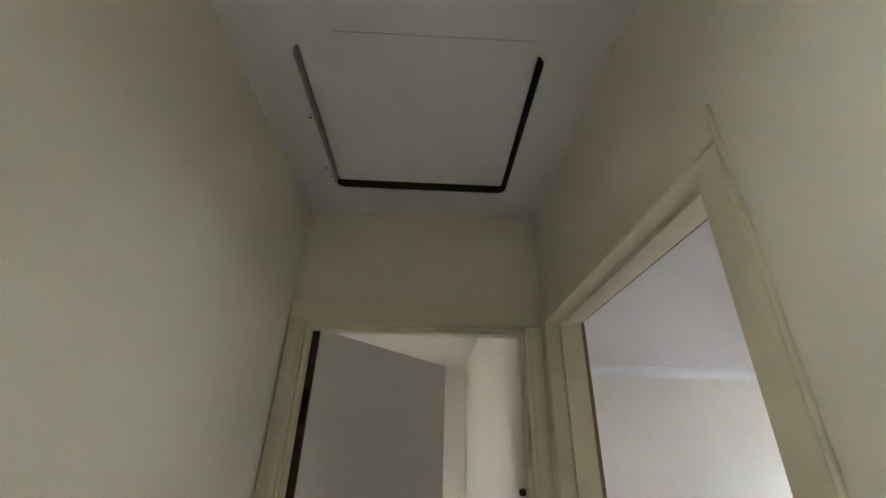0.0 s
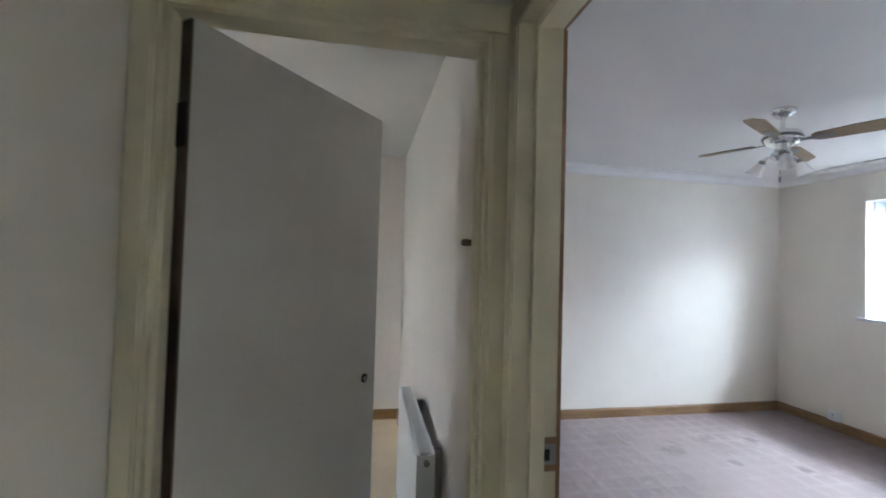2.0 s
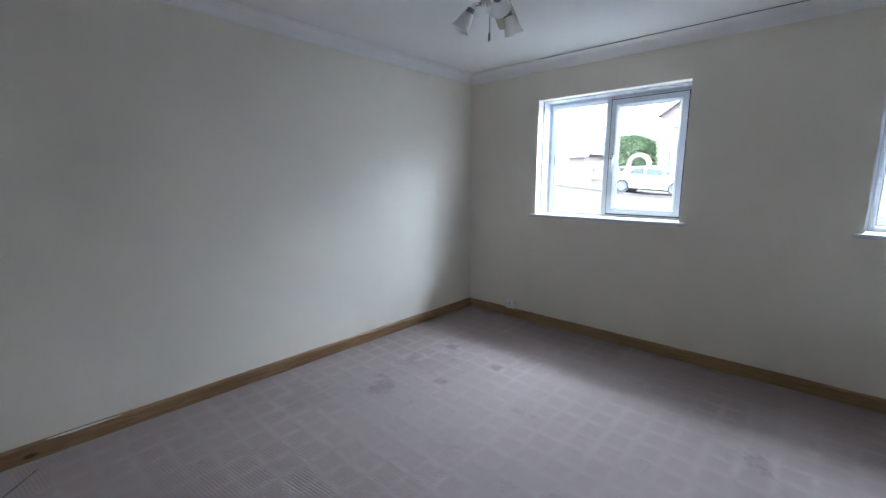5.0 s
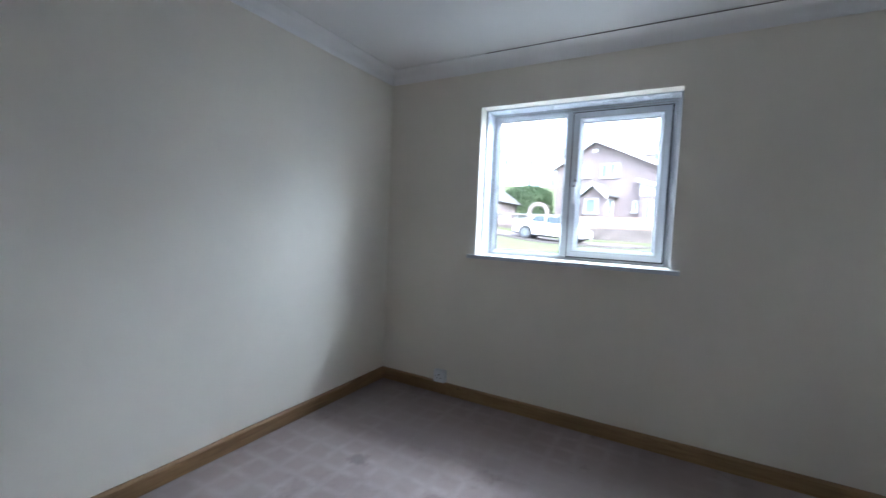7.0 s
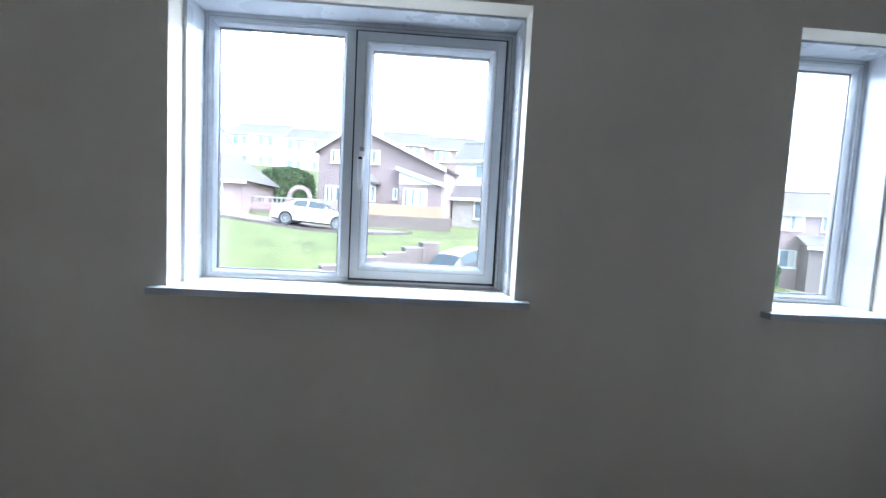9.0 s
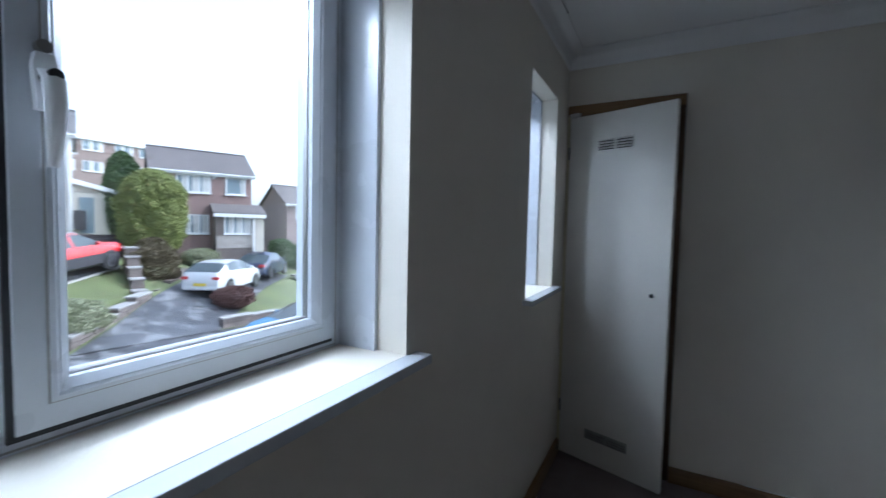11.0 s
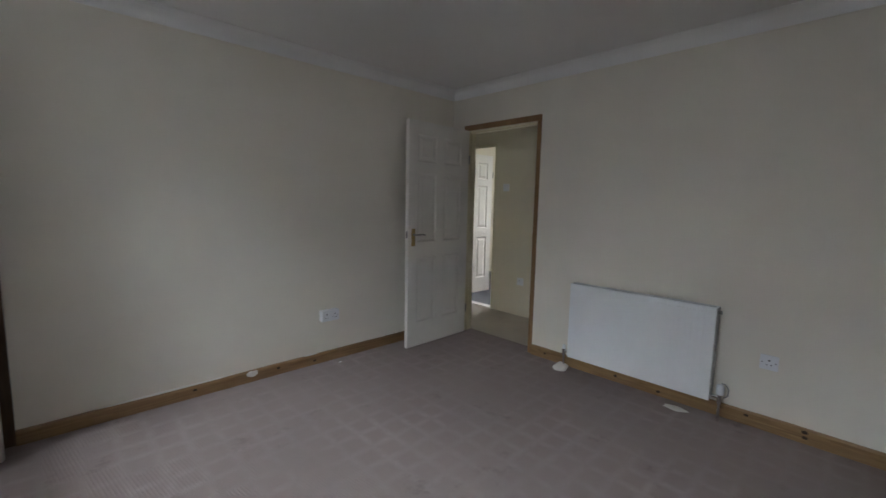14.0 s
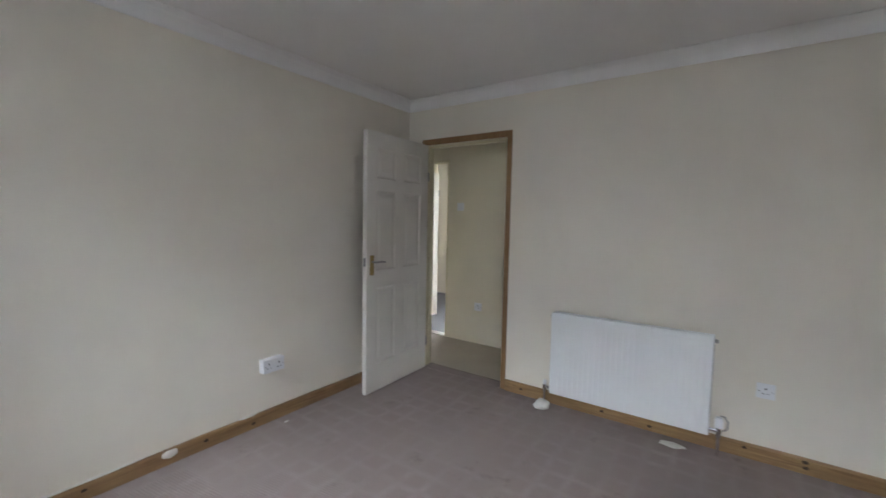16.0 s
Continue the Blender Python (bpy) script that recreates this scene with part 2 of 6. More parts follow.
M_HALLCARPET = surface("hall_carpet", (0.50, 0.44, 0.36), 0.95, var=0.15, scale=2.0, fine=300, bump=0.5)
M_LINO = surface("pale_floor_covering", (0.68, 0.56, 0.38), 0.5, var=0.1, scale=2.0, fine=80, bump=0.1)
M_DARKFLOOR = surface("dark_vinyl_floor", (0.07, 0.07, 0.08), 0.5, var=0.2, scale=3.0, fine=80, bump=0.1)
M_CHROME = surface("chrome", (0.78, 0.79, 0.8), 0.12, 1.0, var=0.05, bump=0.0)
M_STEEL = surface("dull_steel", (0.35, 0.34, 0.33), 0.4, 1.0, var=0.15, bump=0.05)
M_BRASS = surface("aged_brass", (0.42, 0.31, 0.14), 0.35, 1.0, var=0.2, bump=0.05)
# black for a knob, and for solid pieces painted as the shade in holes
M_BLACK = surface("black_knob_and_hole_shade", (0.012, 0.011, 0.01), 0.7, var=0.2, bump=0.0)
# near black: painted shade in gaps and the cupboard, also used for dark parts
M_SHADOWGAP = surface("gap_shade_and_dark_parts", (0.035, 0.026, 0.02), 0.8, var=0.3, bump=0.2)
M_PLASTIC = surface("white_plastic", (0.80, 0.81, 0.83), 0.35, var=0.03, scale=6.0, fine=50, bump=0.01)
M_PLASTER = surface("dried_plaster", (0.80, 0.78, 0.74), 0.9, var=0.12, scale=14.0, fine=120, bump=0.5)
M_RAD = surface("radiator_enamel", (0.83, 0.85, 0.86), 0.3, var=0.02, scale=2.0, fine=40, bump=0.02)
M_RADDARK = surface("grey_parts_and_shade", (0.38, 0.38, 0.37), 0.5, var=0.2, scale=8.0, bump=0.1)
M_BLADE = surface("pale_wood_veneer", (0.36, 0.275, 0.17), 0.45, var=0.2, scale=7.0, fine=60, bump=0.05)
M_SHADE = glass_material("frosted_glass_shade", (0.93, 0.92, 0.9), 0.45)
M_GLASS = glass_material("window_glass")

M_KNOT = surface("dark_pine_knot", (0.05, 0.028, 0.015), 0.45, var=0.2, scale=30.0, bump=0.1)
M_SEAM = surface("worn_carpet_seam", (0.14, 0.115, 0.115), 0.95, var=0.2, scale=30.0, bump=0.3)


# ---- building blocks ----
def box(bm, x0, x1, y0, y1, z0, z1, bevel=0.0, m=None):
    made = bmesh.ops.create_cube(bm, size=1)["verts"]
    for v in made:
        v.co = Vector(((x0 + x1) / 2 + v.co.x * (x1 - x0), (y0 + y1) / 2 + v.co.y * (y1 - y0), (z0 + z1) / 2 + v.co.z * (z1 - z0)))
    if bevel:
        edges = list({e for v in made for e in v.link_edges})
        made = bmesh.ops.bevel(bm, geom=edges, offset=bevel, segments=2, affect="EDGES", profile=0.6)["verts"]
    if m is not None:
        bmesh.ops.transform(bm, matrix=m, verts=made)
    return bm


def tube(bm, points, radius, n=10):
    """A round bar along a line of points, its ends closed; radius: one, or one for each point."""
    points = [Vector(p) for p in points]
    radii = radius if isinstance(radius, (list, tuple)) else [radius] * len(points)
    rings = []
    for i, p in enumerate(points):
        way = (points[min(i + 1, len(points) - 1)] - points[max(i - 1, 0)]).normalized()
        side = way.orthogonal().normalized() if i == 0 else (side - way * side.dot(way)).normalized()
        up = way.cross(side)
        rings.append([bm.verts.new(p + radii[i] * (math.cos(a) * side + math.sin(a) * up)) for a in (2 * math.pi * k / n for k in range(n))])
    for a, b in zip(rings, rings[1:]):
        for k in range(n):
            bm.faces.new((a[k], a[(k + 1) % n], b[(k + 1) % n], b[k]))
    bm.faces.new(rings[0][::-1])
    bm.faces.new(rings[-1])
    return bm


def lathe(bm, profile, n=20, m=None, ring=False):
    """A turned shape about z from (radius, height) pairs; ring: the last pair joins the first, with a hole in the middle."""
    rings, made = [], []
    for r, z in profile:
        rings.append([bm.verts.new((r * math.cos(2 * math.pi * k / n), r * math.sin(2 * math.pi * k / n), z)) for k in range(n)])
        made += rings[-1]
    for a, b in zip(rings, rings[1:] + (rings[:1] if ring else [])):
        for k in range(n):
            bm.faces.new((a[k], a[(k + 1) % n], b[(k + 1) % n], b[k]))
    if profile[0][0] > 1e-4 and not ring:
        bm.faces.new(rings[0][::-1])
    if profile[-1][0] > 1e-4 and not ring:
        bm.faces.new(rings[-1])
    if m is not None:
        bmesh.ops.transform(bm, matrix=m, verts=made)
    return bm


def prism(bm, outline, lo, hi, axis=1):
    """An outline in the two other axes, drawn out along an axis from lo to hi."""
    def at(p, h):
        q = list(p)
        q.insert(axis, h)
        return bm.verts.new(q)
    a, b = [at(p, lo) for p in outline], [at(p, hi) for p in outline]
    n = len(outline)
    bm.faces.new(a)
    bm.faces.new(b[::-1])
    for k in range(n):
        bm.faces.new((a[k], b[k], b[(k + 1) % n], a[(k + 1) % n]))
    return bm


def mesh_of(name, bm, material, smooth=False):
    bmesh.ops.recalc_face_normals(bm, faces=bm.faces)
    me = bpy.data.meshes.new(name)
    bm.to_mesh(me)
    bm.free()
    for one in material if isinstance(material, (list, tuple)) else [material]:
        me.materials.append(one)
    if smooth:
        for p in me.polygons:
            p.use_smooth = True
        me.set_sharp_from_angle(angle=radians(40))
    return me


def part(name, bm, material, parent=None, label="", smooth=False):
    ob = new(name, mesh_of(name, bm, material, smooth))
    ob.parent = parent
    return tagged(ob, label)


def structure(name, bm, material, label="", smooth=False):
    return tagged(new(name, mesh_of(name, bm, material, smooth)), label, kind="structure")


def thing(name, where, label, category, group="", kind=""):
    """An empty at the base of a thing, to which its parts belong."""
    ob = new(name)
    ob.empty_display_size = 0.05
    ob.matrix_world = where if isinstance(where, Matrix) else Matrix.Translation(where)
    return tagged(ob, label, category, group, kind)


def solid_wall(name, material, axis, near, far, us, vs, holes, label=""):
    """A wall of thickness near..far across an axis (0: x, 1: y), cut into cells by us (along) and vs (up); holes lists open cells (i, j)."""
    bm = bmesh.new()
    def at(u, d, v):
        return bm.verts.new((d, u, v) if axis == 0 else (u, d, v))
    nu, nv = len(us) - 1, len(vs) - 1
    full = {(i, j) for i in range(nu) for j in range(nv)} - set(holes)
    for i, j in full:
        u0, u1, v0, v1 = us[i], us[i + 1], vs[j], vs[j + 1]
        for d in (near, far):
            bm.faces.new((at(u0, d, v0), at(u1, d, v0), at(u1, d, v1), at(u0, d, v1)))
        for (a, b), (p, q) in (((i - 1, j), ((u0, v0), (u0, v1))), ((i + 1, j), ((u1, v0), (u1, v1))), ((i, j - 1), ((u0, v0), (u1, v0))), ((i, j + 1), ((u0, v1), (u1, v1)))):
            if (a, b) not in full:
                bm.faces.new((at(p[0], near, p[1]), at(q[0], near, q[1]), at(q[0], far, q[1]), at(p[0], far, p[1])))
    bmesh.ops.remove_doubles(bm, verts=bm.verts, dist=1e-5)
    return structure(name, bm, material, label)


# ---- the bedroom's shell: 0..E by 0..N, ceiling at H ----
E, N, H = 3.763, 3.66, 2.368
W1Y, W2Y, WZ = (1.704, 2.897), (0.268, 0.75), (1.04, 2.045)
DOOR_Y, DOOR_Z = (0.19, 0.966), 1.972
HALL_W, HALL_E, HALL_END = -0.925, -0.117, 1.02
EOPEN_X, EOPEN_Z = (-0.89, -0.157), 1.978
CUP_X, CUP_Z = (3.215, 3.743), 2.015

solid_wall("wall_east", M_WALL, 0, E, E + 0.29, [-0.8, *W2Y, *W1Y, N + 0.1], [-0.05, *WZ, H + 0.1], [(1, 1), (3, 1)], "cream painted plaster wall with two window openings")
solid_wall("wall_north", M_WALL, 1, N, N + 0.1, [HALL_E, E], [-0.05, H + 0.1], [], "cream painted plaster wall")
solid_wall("wall_south", M_WALL, 1, -0.1, 0, [0, *CUP_X, E], [-0.05, 0.0, CUP_Z, H + 0.1], [(1, 1)], "cream painted plaster wall")
# the wall between bedroom and hall: cream inside, yellower on the hall side
west_a = solid_wall("wall_west", M_WALL, 0, HALL_E / 2, 0, [-0.1, DOOR_Y[0] - 0.045, DOOR_Y[1] + 0.052, N], [-0.05, 0.0, DOOR_Z + 0.058, H + 0.1], [(1, 1)], "cream painted plaster wall with a doorway")
solid_wall("wall_hall_east", M_HALL, 0, HALL_E, HALL_E / 2, [-2.0, DOOR_Y[0] - 0.02, DOOR_Y[1] + 0.02, HALL_END + 0.05], [-0.05, 0.0, DOOR_Z + 0.02, H + 0.1], [(1, 1)], "yellow cream painted hall wall")
solid_wall("wall_further_room_east", M_NEXT, 0, HALL_E, HALL_E / 2, [HALL_END + 0.05, 3.95], [-0.05, H + 0.1], [], "pale painted wall of the further room")
solid_wall("wall_hall_west", M_HALL, 0, HALL_W - 0.1, HALL_W, [-2.0, -0.95, -0.19, HALL_END + 0.05], [-0.05, 0.0, 2.0, H + 0.1], [(1, 1)], "yellow cream painted hall wall")
solid_wall("wall_hall_end", M_HALL, 1, HALL_END, HALL_END + 0.05, [HALL_W, *EOPEN_X, HALL_E], [-0.05, 0.0, EOPEN_Z, H + 0.1], [(1, 1)], "yellow cream wall above a door")
solid_wall("wall_further_room_south", M_NEXT, 1, HALL_END + 0.05, HALL_END + 0.11, [-3.2, *EOPEN_X, HALL_E], [-0.05, 0.0, EOPEN_Z, H + 0.1], [(1, 1)], "pale wall round a doorway")
# wall never seen, added to close off the hall
solid_wall("wall_hall_south", M_HALL, 1, -2.1, -2.0, [-3.2, 0], [-0.05, H + 0.1], [], "yellow cream wall")
solid_wall("wall_further_room_north", M_NEXT, 1, 3.85, 3.95, [-3.2, HALL_E], [-0.05, H + 0.1], [], "pale painted wall")
# openings added out of view, sized for the light they bring to the rooms beyond
solid_wall("wall_outer_west", M_NEXT, 0, -3.3, -3.2, [-2.1, -1.6, 0.7, 2.5, 3.2, 3.95], [-0.05, 0.85, 2.15, H + 0.1], [(1, 1), (3, 1)], "pale painted outer wall with window openings")
# cupboard inside is coloured near black to imitate the shade behind its door
solid_wall("wall_cupboard_back", M_SHADOWGAP, 1, -0.8, -0.7, [2.9, E], [-0.05, H + 0.1], [], "back of a built-in cupboard, its shade painted dark")
solid_wall("wall_cupboard_side", M_SHADOWGAP, 0, 2.9, 2.95, [-0.7, -0.1], [-0.05, H + 0.1], [], "side of a built-in cupboard, its shade painted dark")

structure("ceiling", box(bmesh.new(), 0, E, 0, N, H, H + 0.1), M_CEIL, "white painted ceiling")
# hall ceiling with the hatch opening
HX, HY = (-0.80, -0.252), (0.336, 0.866)
bm = bmesh.new()
for x0, x1, y0, y1 in ((HALL_W, HX[0], -2.0, HALL_END), (HX[1], HALL_E, -2.0, HALL_END), (HX[0], HX[1], -2.0, HY[0]), (HX[0], HX[1], HY[1], HALL_END)):
    box(bm, x0, x1, y0, y1, H, H + 0.05)
for cx, cy, sx, sy in ((HX[0], HY[0], 1, 1), (HX[1], HY[0], -1, 1), (HX[1], HY[1], -1, -1), (HX[0], HY[1], 1, -1)):
    rc = 0.03
    arc = [(cx + sx * rc * (1 - math.sin(t)), cy + sy * rc * (1 - math.cos(t))) for t in (radians(15 * k) for k in range(7))]
    prism(bm, [(cx, cy)] + arc, H, H + 0.004, 2)
structure("ceiling_hall", bm, M_CEIL, "white painted hall ceiling with a hatch opening")
structure("ceiling_further_room", box(bmesh.new(), -3.2, HALL_E, HALL_END + 0.11, 3.85, H, H + 0.1), M_CEIL, "white painted ceiling")
structure("ceiling_side_room", box(bmesh.new(), -3.2, HALL_W - 0.1, -2.0, HALL_END + 0.06, H, H + 0.1), M_CEIL, "white painted ceiling")
structure("ceiling_cupboard", box(bmesh.new(), 2.95, E, -0.7, -0.1, H, H + 0.1), M_SHADOWGAP, "cupboard ceiling, its shade painted dark")
# unseen cover added over all rooms to keep the sky's light out
structure("unseen_top_cover", box(bmesh.new(), -3.3, E + 0.29, -2.1, 3.95, H + 0.3, H + 0.4), M_SHADOWGAP, "unseen dark boards above the ceilings, added to keep light out")

# carpet with a slightly uneven pile surface
bm = bmesh.new()
nx, ny = 60, 60
grid = [[bm.verts.new((E * i / nx, N * j / ny, 0.002 * noise.noise((E * i / nx * 2, N * j / ny * 2, 0)))) for j in range(ny + 1)] for i in range(nx + 1)]
for i in range(nx):
    for j in range(ny):
        bm.faces.new((grid[i][j], grid[i + 1][j], grid[i + 1][j + 1], grid[i][j + 1]))
structure("floor", bm, M_CARPET, "mauve grey carpet with a square pattern, worn and stained", smooth=True)
bm = bmesh.new()
tube(bm, [(0.03, 3.2, 0.0), (0.12, 3.29, 0.001), (0.24, 3.40, 0.0005), (0.36, 3.54, 0.0)], 0.0045, 6)
structure("carpet_seam", bm, M_SEAM, "dark seam line in the carpet", smooth=True)
structure("floor_slab", box(bmesh.new(), -3.2, E, -2.0, 3.85, -0.12, -0.02), M_SHADOWGAP, "floor slab under the coverings")
structure("floor_hall", box(bmesh.new(), HALL_W, HALL_E - 0.001, -2.0, HALL_END + 0.04, -0.02, -0.003), M_HALLCARPET, "beige hall carpet")
structure("floor_further_room", box(bmesh.new(), -3.2, HALL_E, HALL_END + 0.04, 3.85, -0.02, -0.004), M_LINO, "pale yellowish floor of the further room")
structure("floor_side_room", box(bmesh.new(), -3.2, HALL_W - 0.1, -2.0, HALL_END + 0.04, -0.02, -0.004), M_DARKFLOOR, "dark vinyl floor")
structure("floor_cupboard", box(bmesh.new(), 2.95, E, -0.7, 0.0, -0.02, -0.006), M_SHADOWGAP, "cupboard floor, its shade painted dark")
structure("threshold_strip", box(bmesh.new(), HALL_W - 0.1, HALL_W, -0.95, -0.19, -0.003, 0.006, 0.002), M_WHITE, "pale threshold strip in a doorway")
bm = bmesh.new()
tube(bm, [(HALL_E, DOOR_Y[0], 0.0), (HALL_E, DOOR_Y[1], 0.0)], 0.004, 8)
structure("floor_doorway", box(bmesh.new(), HALL_E + 0.001, -0.0005, DOOR_Y[0] + 0.001, DOOR_Y[1] - 0.001, -0.02, 0.003), M_CARPET, "mauve grey carpet in the doorway")
structure("carpet_bar", bm, M_SHADOWGAP, "thin dark carpet joint in the doorway", smooth=True)

# coving: a hollow quarter-round along all four walls, mitred
bm = bmesh.new()
C = 0.085
prof = [(0.0, H - C), (0.006, H - C), (0.010, H - C + 0.006)] + [(0.012 + (C - 0.018) * (1 - math.cos(a)), H - C + 0.008 + (C - 0.014) * math.sin(a)) for a in (radians(15 * k) for k in range(0, 7))] + [(C, H - 0.006), (C, H - 0.001)]
rings = []
for cx, cy, sx, sy in ((0, 0, 1, 1), (E, 0, -1, 1), (E, N, -1, -1), (0, N, 1, -1)):
    rings.append([bm.verts.new((cx + sx * d, cy + sy * d, z)) for d, z in prof])
for a in range(4):
    p, q = rings[a], rings[(a + 1) % 4]
    for k in range(len(prof) - 1):
        bm.faces.new((p[k], q[k], q[k + 1], p[k + 1]))
structure("coving", bm, M_COVE, "white hollow plaster coving round the ceiling", smooth=True)
structure("ceiling_crack", box(bmesh.new(), E - C - 0.003, E - C, 0.5, 2.85, H - 0.004, H - 0.0005), M_SEAM, "dark open joint between coving and ceiling")


# ---- skirting boards of varnished pine ----
def skirting(name, u0, u1, wall, axis, side, material, label, high=0.086, thick=0.018):
    """A board with an eased, slightly wavy top against a wall; axis: the way it runs."""
    bm = bmesh.new()
    n = max(2, int(abs(u1 - u0) / 0.08))
    rows = []
    for i in range(n + 1):
        u = u0 + (u1 - u0) * i / n
        top = high + 0.0035 * noise.noise((u * 3.1, wall * 7, 2.0))
        section = [(0.0, 0.0), (thick, 0.0), (thick, top - 0.012), (thick - 0.006, top - 0.002), (thick - 0.01, top), (0.0, top)]
        rows.append([bm.verts.new((u, wall + side * d, z) if axis == 0 else (wall + side * d, u, z)) for d, z in section])
    for a, b in zip(rows, rows[1:]):
        for k in range(6):
            bm.faces.new((a[k], a[(k + 1) % 6], b[(k + 1) % 6], b[k]))
    bm.faces.new(rows[0])
    bm.faces.new(rows[-1][::-1])
    return structure(name, bm, material, label)


def knots(board, axis, wall, side, where):
    """Dark round knots in a skirting board, with a paler ring of grain; where: along, height, size."""
    for u, z, r in where:
        bm = bmesh.new()
        n = 12
        turn = (lambda a, k: (u + r * 1.5 * k * math.cos(a), wall, z + r * k * math.sin(a))) if axis == 0 else (lambda a, k: (wall, u + r * 1.5 * k * math.cos(a), z + r * k * math.sin(a)))
        rim = [bm.verts.new(turn(2 * math.pi * i / n, 1 + 0.15 * noise.noise((u * 9, i * 0.7, z)))) for i in range(n)]
        for v in rim:
            v.co[1 - axis] += side * 0.0004
        top = bm.verts.new(turn(0, 0))
        top.co[1 - axis] += side * 0.0015
        for i in range(n):
            bm.faces.new((rim[i], rim[(i + 1) % n], top))
        part("knot", bm, M_KNOT, board, "dark knot in the pine")


skirting("baseboard_north", 0.0, E, N, 0, -1, M_PINE_X, "varnished pine skirting board with knots")
skirting("baseboard_east", 0.02, N - 0.019, E, 1, -1, M_PINE_Y, "varnished pine skirting board with knots")
south_board = skirting("baseboard_south", 0.0, 3.159, 0.0, 0, 1, M_PINE_X, "varnished pine skirting board with plaster smears", 0.078, 0.028)
west_board = skirting("baseboard_west", DOOR_Y[1] + 0.054, N - 0.019, 0.0, 1, 1, M_PINE_Y, "varnished pine skirting board with knots")
knots(west_board, 1, 0.018, 1, ((1.16, 0.045, 0.008), (1.76, 0.045, 0.009), (2.057, 0.03, 0.009), (2.55, 0.06, 0.008), (2.816, 0.066, 0.010), (2.819, 0.036, 0.009), (3.157, 0.055, 0.010)))
knots(south_board, 0, 0.028, 1, ((1.808, 0.05, 0.009), (1.523, 0.034, 0.009), (2.35, 0.05, 0.008)))
skirting("baseboard_further_room_north", -3.2, HALL_E, 3.85, 0, -1, M_PINE_X, "varnished pine skirting board")
skirting("baseboard_further_room_east", HALL_END + 0.1, 3.83, HALL_E, 1, -1, M_PINE_Y, "varnished pine skirting board")


def smear(name, x, y, z, w, d, h, label, category, axis=0):
    """A dab of dried plaster with an uneven outline."""
    bm = bmesh.new()
    n = 18
    ring = []
    for k in range(n):
        a = 2 * math.pi * k / n
        r = 1 + 0.35 * noise.noise((math.cos(a) * 1.7 + x * 3, math.sin(a) * 1.7, z * 5))
        ring.append((r * math.cos(a), r * math.sin(a)))
    place = (lambda u, v, o: (x + u * w / 2, y + o, z + v * h / 2)) if axis == 0 else (lambda u, v, o: (x + u * w / 2, y + v * d / 2, z + o))
    thick = d if axis == 0 else h
    out = [bm.verts.new(place(u, v, 0)) for u, v in ring]
    mid = [bm.verts.new(place(u * 0.8, v * 0.8, thick * 0.8)) for u, v in ring]
    top = bm.verts.new(place(0, 0, thick))
    for k in range(n):
        bm.faces.new((out[k], out[(k + 1) % n], mid[(k + 1) % n], mid[k]))
        bm.faces.new((mid[k], mid[(k + 1) % n], top))
    bm.faces.new(out[::-1])
    return tagged(new(name, mesh_of(name, bm, M_PLASTER, True)), label, category)


smear("plaster_smear", 1.994, 0.0275, 0.058, 0.09, 0.006, 0.05, "dried white plaster smear on the skirting board", "plaster")
smear("plaster_smear", 1.55, 0.006, 0.082, 0.12, 0.012, 0.014, "thin white plaster drip along the skirting top", "plaster")
smear("plaster_smear", 2.45, 0.006, 0.081, 0.7, 0.012, 0.010, "thin white plaster drip along the skirting top", "plaster")
smear("plaster_crumbs", 0.12, 2.196, 0.0, 0.075, 0.135, 0.006, "flattened white plaster crumbs on the carpet", "debris", axis=2)
smear("plaster_crumbs", 1.345, 0.11, 0.0, 0.03, 0.012, 0.004, "small white chip on the carpet", "debris", axis=2)
smear("plaster_smear", 0.55, N - 0.019, 0.085, 0.3, -0.004, 0.012, "thin white paint smear on the skirting board", "plaster")


# ---- door linings, architraves ----
def casing(name, axis, plane, side, lo, hi, top, width, thick, material, label, wl=None, wr=None):
    """A moulded architrave of two uprights and a head round an opening lo..hi, standing proud of a wall plane on one side."""
    wl, wr = wl or width, wr or width
    base = thing(name, (0, 0, 0), label, "architrave", kind="structure")
    def piece(kind, u0, u1, z0, z1):
        bm = bmesh.new()
        for t0, t1, a in ((0.0, 0.6, 0.0), (0.6, 1.0, 0.004)):
            d0, d1 = sorted((plane + side * thick * t0, plane + side * thick * t1))
            if axis == 0:
                box(bm, d0, d1, u0 + a, u1 - a, z0, z1 - a, 0.002)
            else:
                box(bm, u0 + a, u1 - a, d0, d1, z0, z1 - a, 0.002)
        part(kind, bm, material, base)
    piece("upright", lo - wl, lo, 0.0, top)
    piece("upright", hi, hi + wr, 0.0, top)
    piece("head", lo - wl, hi + wr, top, top + width)
    return base


def lining(name, axis, d0, d1, lo, hi, top, material, stop, label):
    """The jambs and head inside an opening, with a door stop."""
    base = thing(name, (0, 0, 0), label, "door lining", kind="structure")
    def piece(kind, u0, u1, z0, z1, a, b):
        bm = bmesh.new()
        if axis == 0:
            box(bm, a, b, u0, u1, z0, z1, 0.0015)
        else:
            box(bm, u0, u1, a, b, z0, z1, 0.0015)
        part(kind, bm, material, base)
    piece("jamb", lo - 0.02, lo, 0, top + 0.02, d0, d1)
    piece("jamb", hi, hi + 0.02, 0, top + 0.02, d0, d1)
    piece("head", lo, hi, top, top + 0.02, d0, d1)
    piece("door_stop", lo, lo + 0.012, 0, top, *stop)
    piece("door_stop", hi - 0.012, hi, 0, top, *stop)
    piece("door_stop", lo + 0.012, hi - 0.012, top - 0.012, top, *stop)
    return base


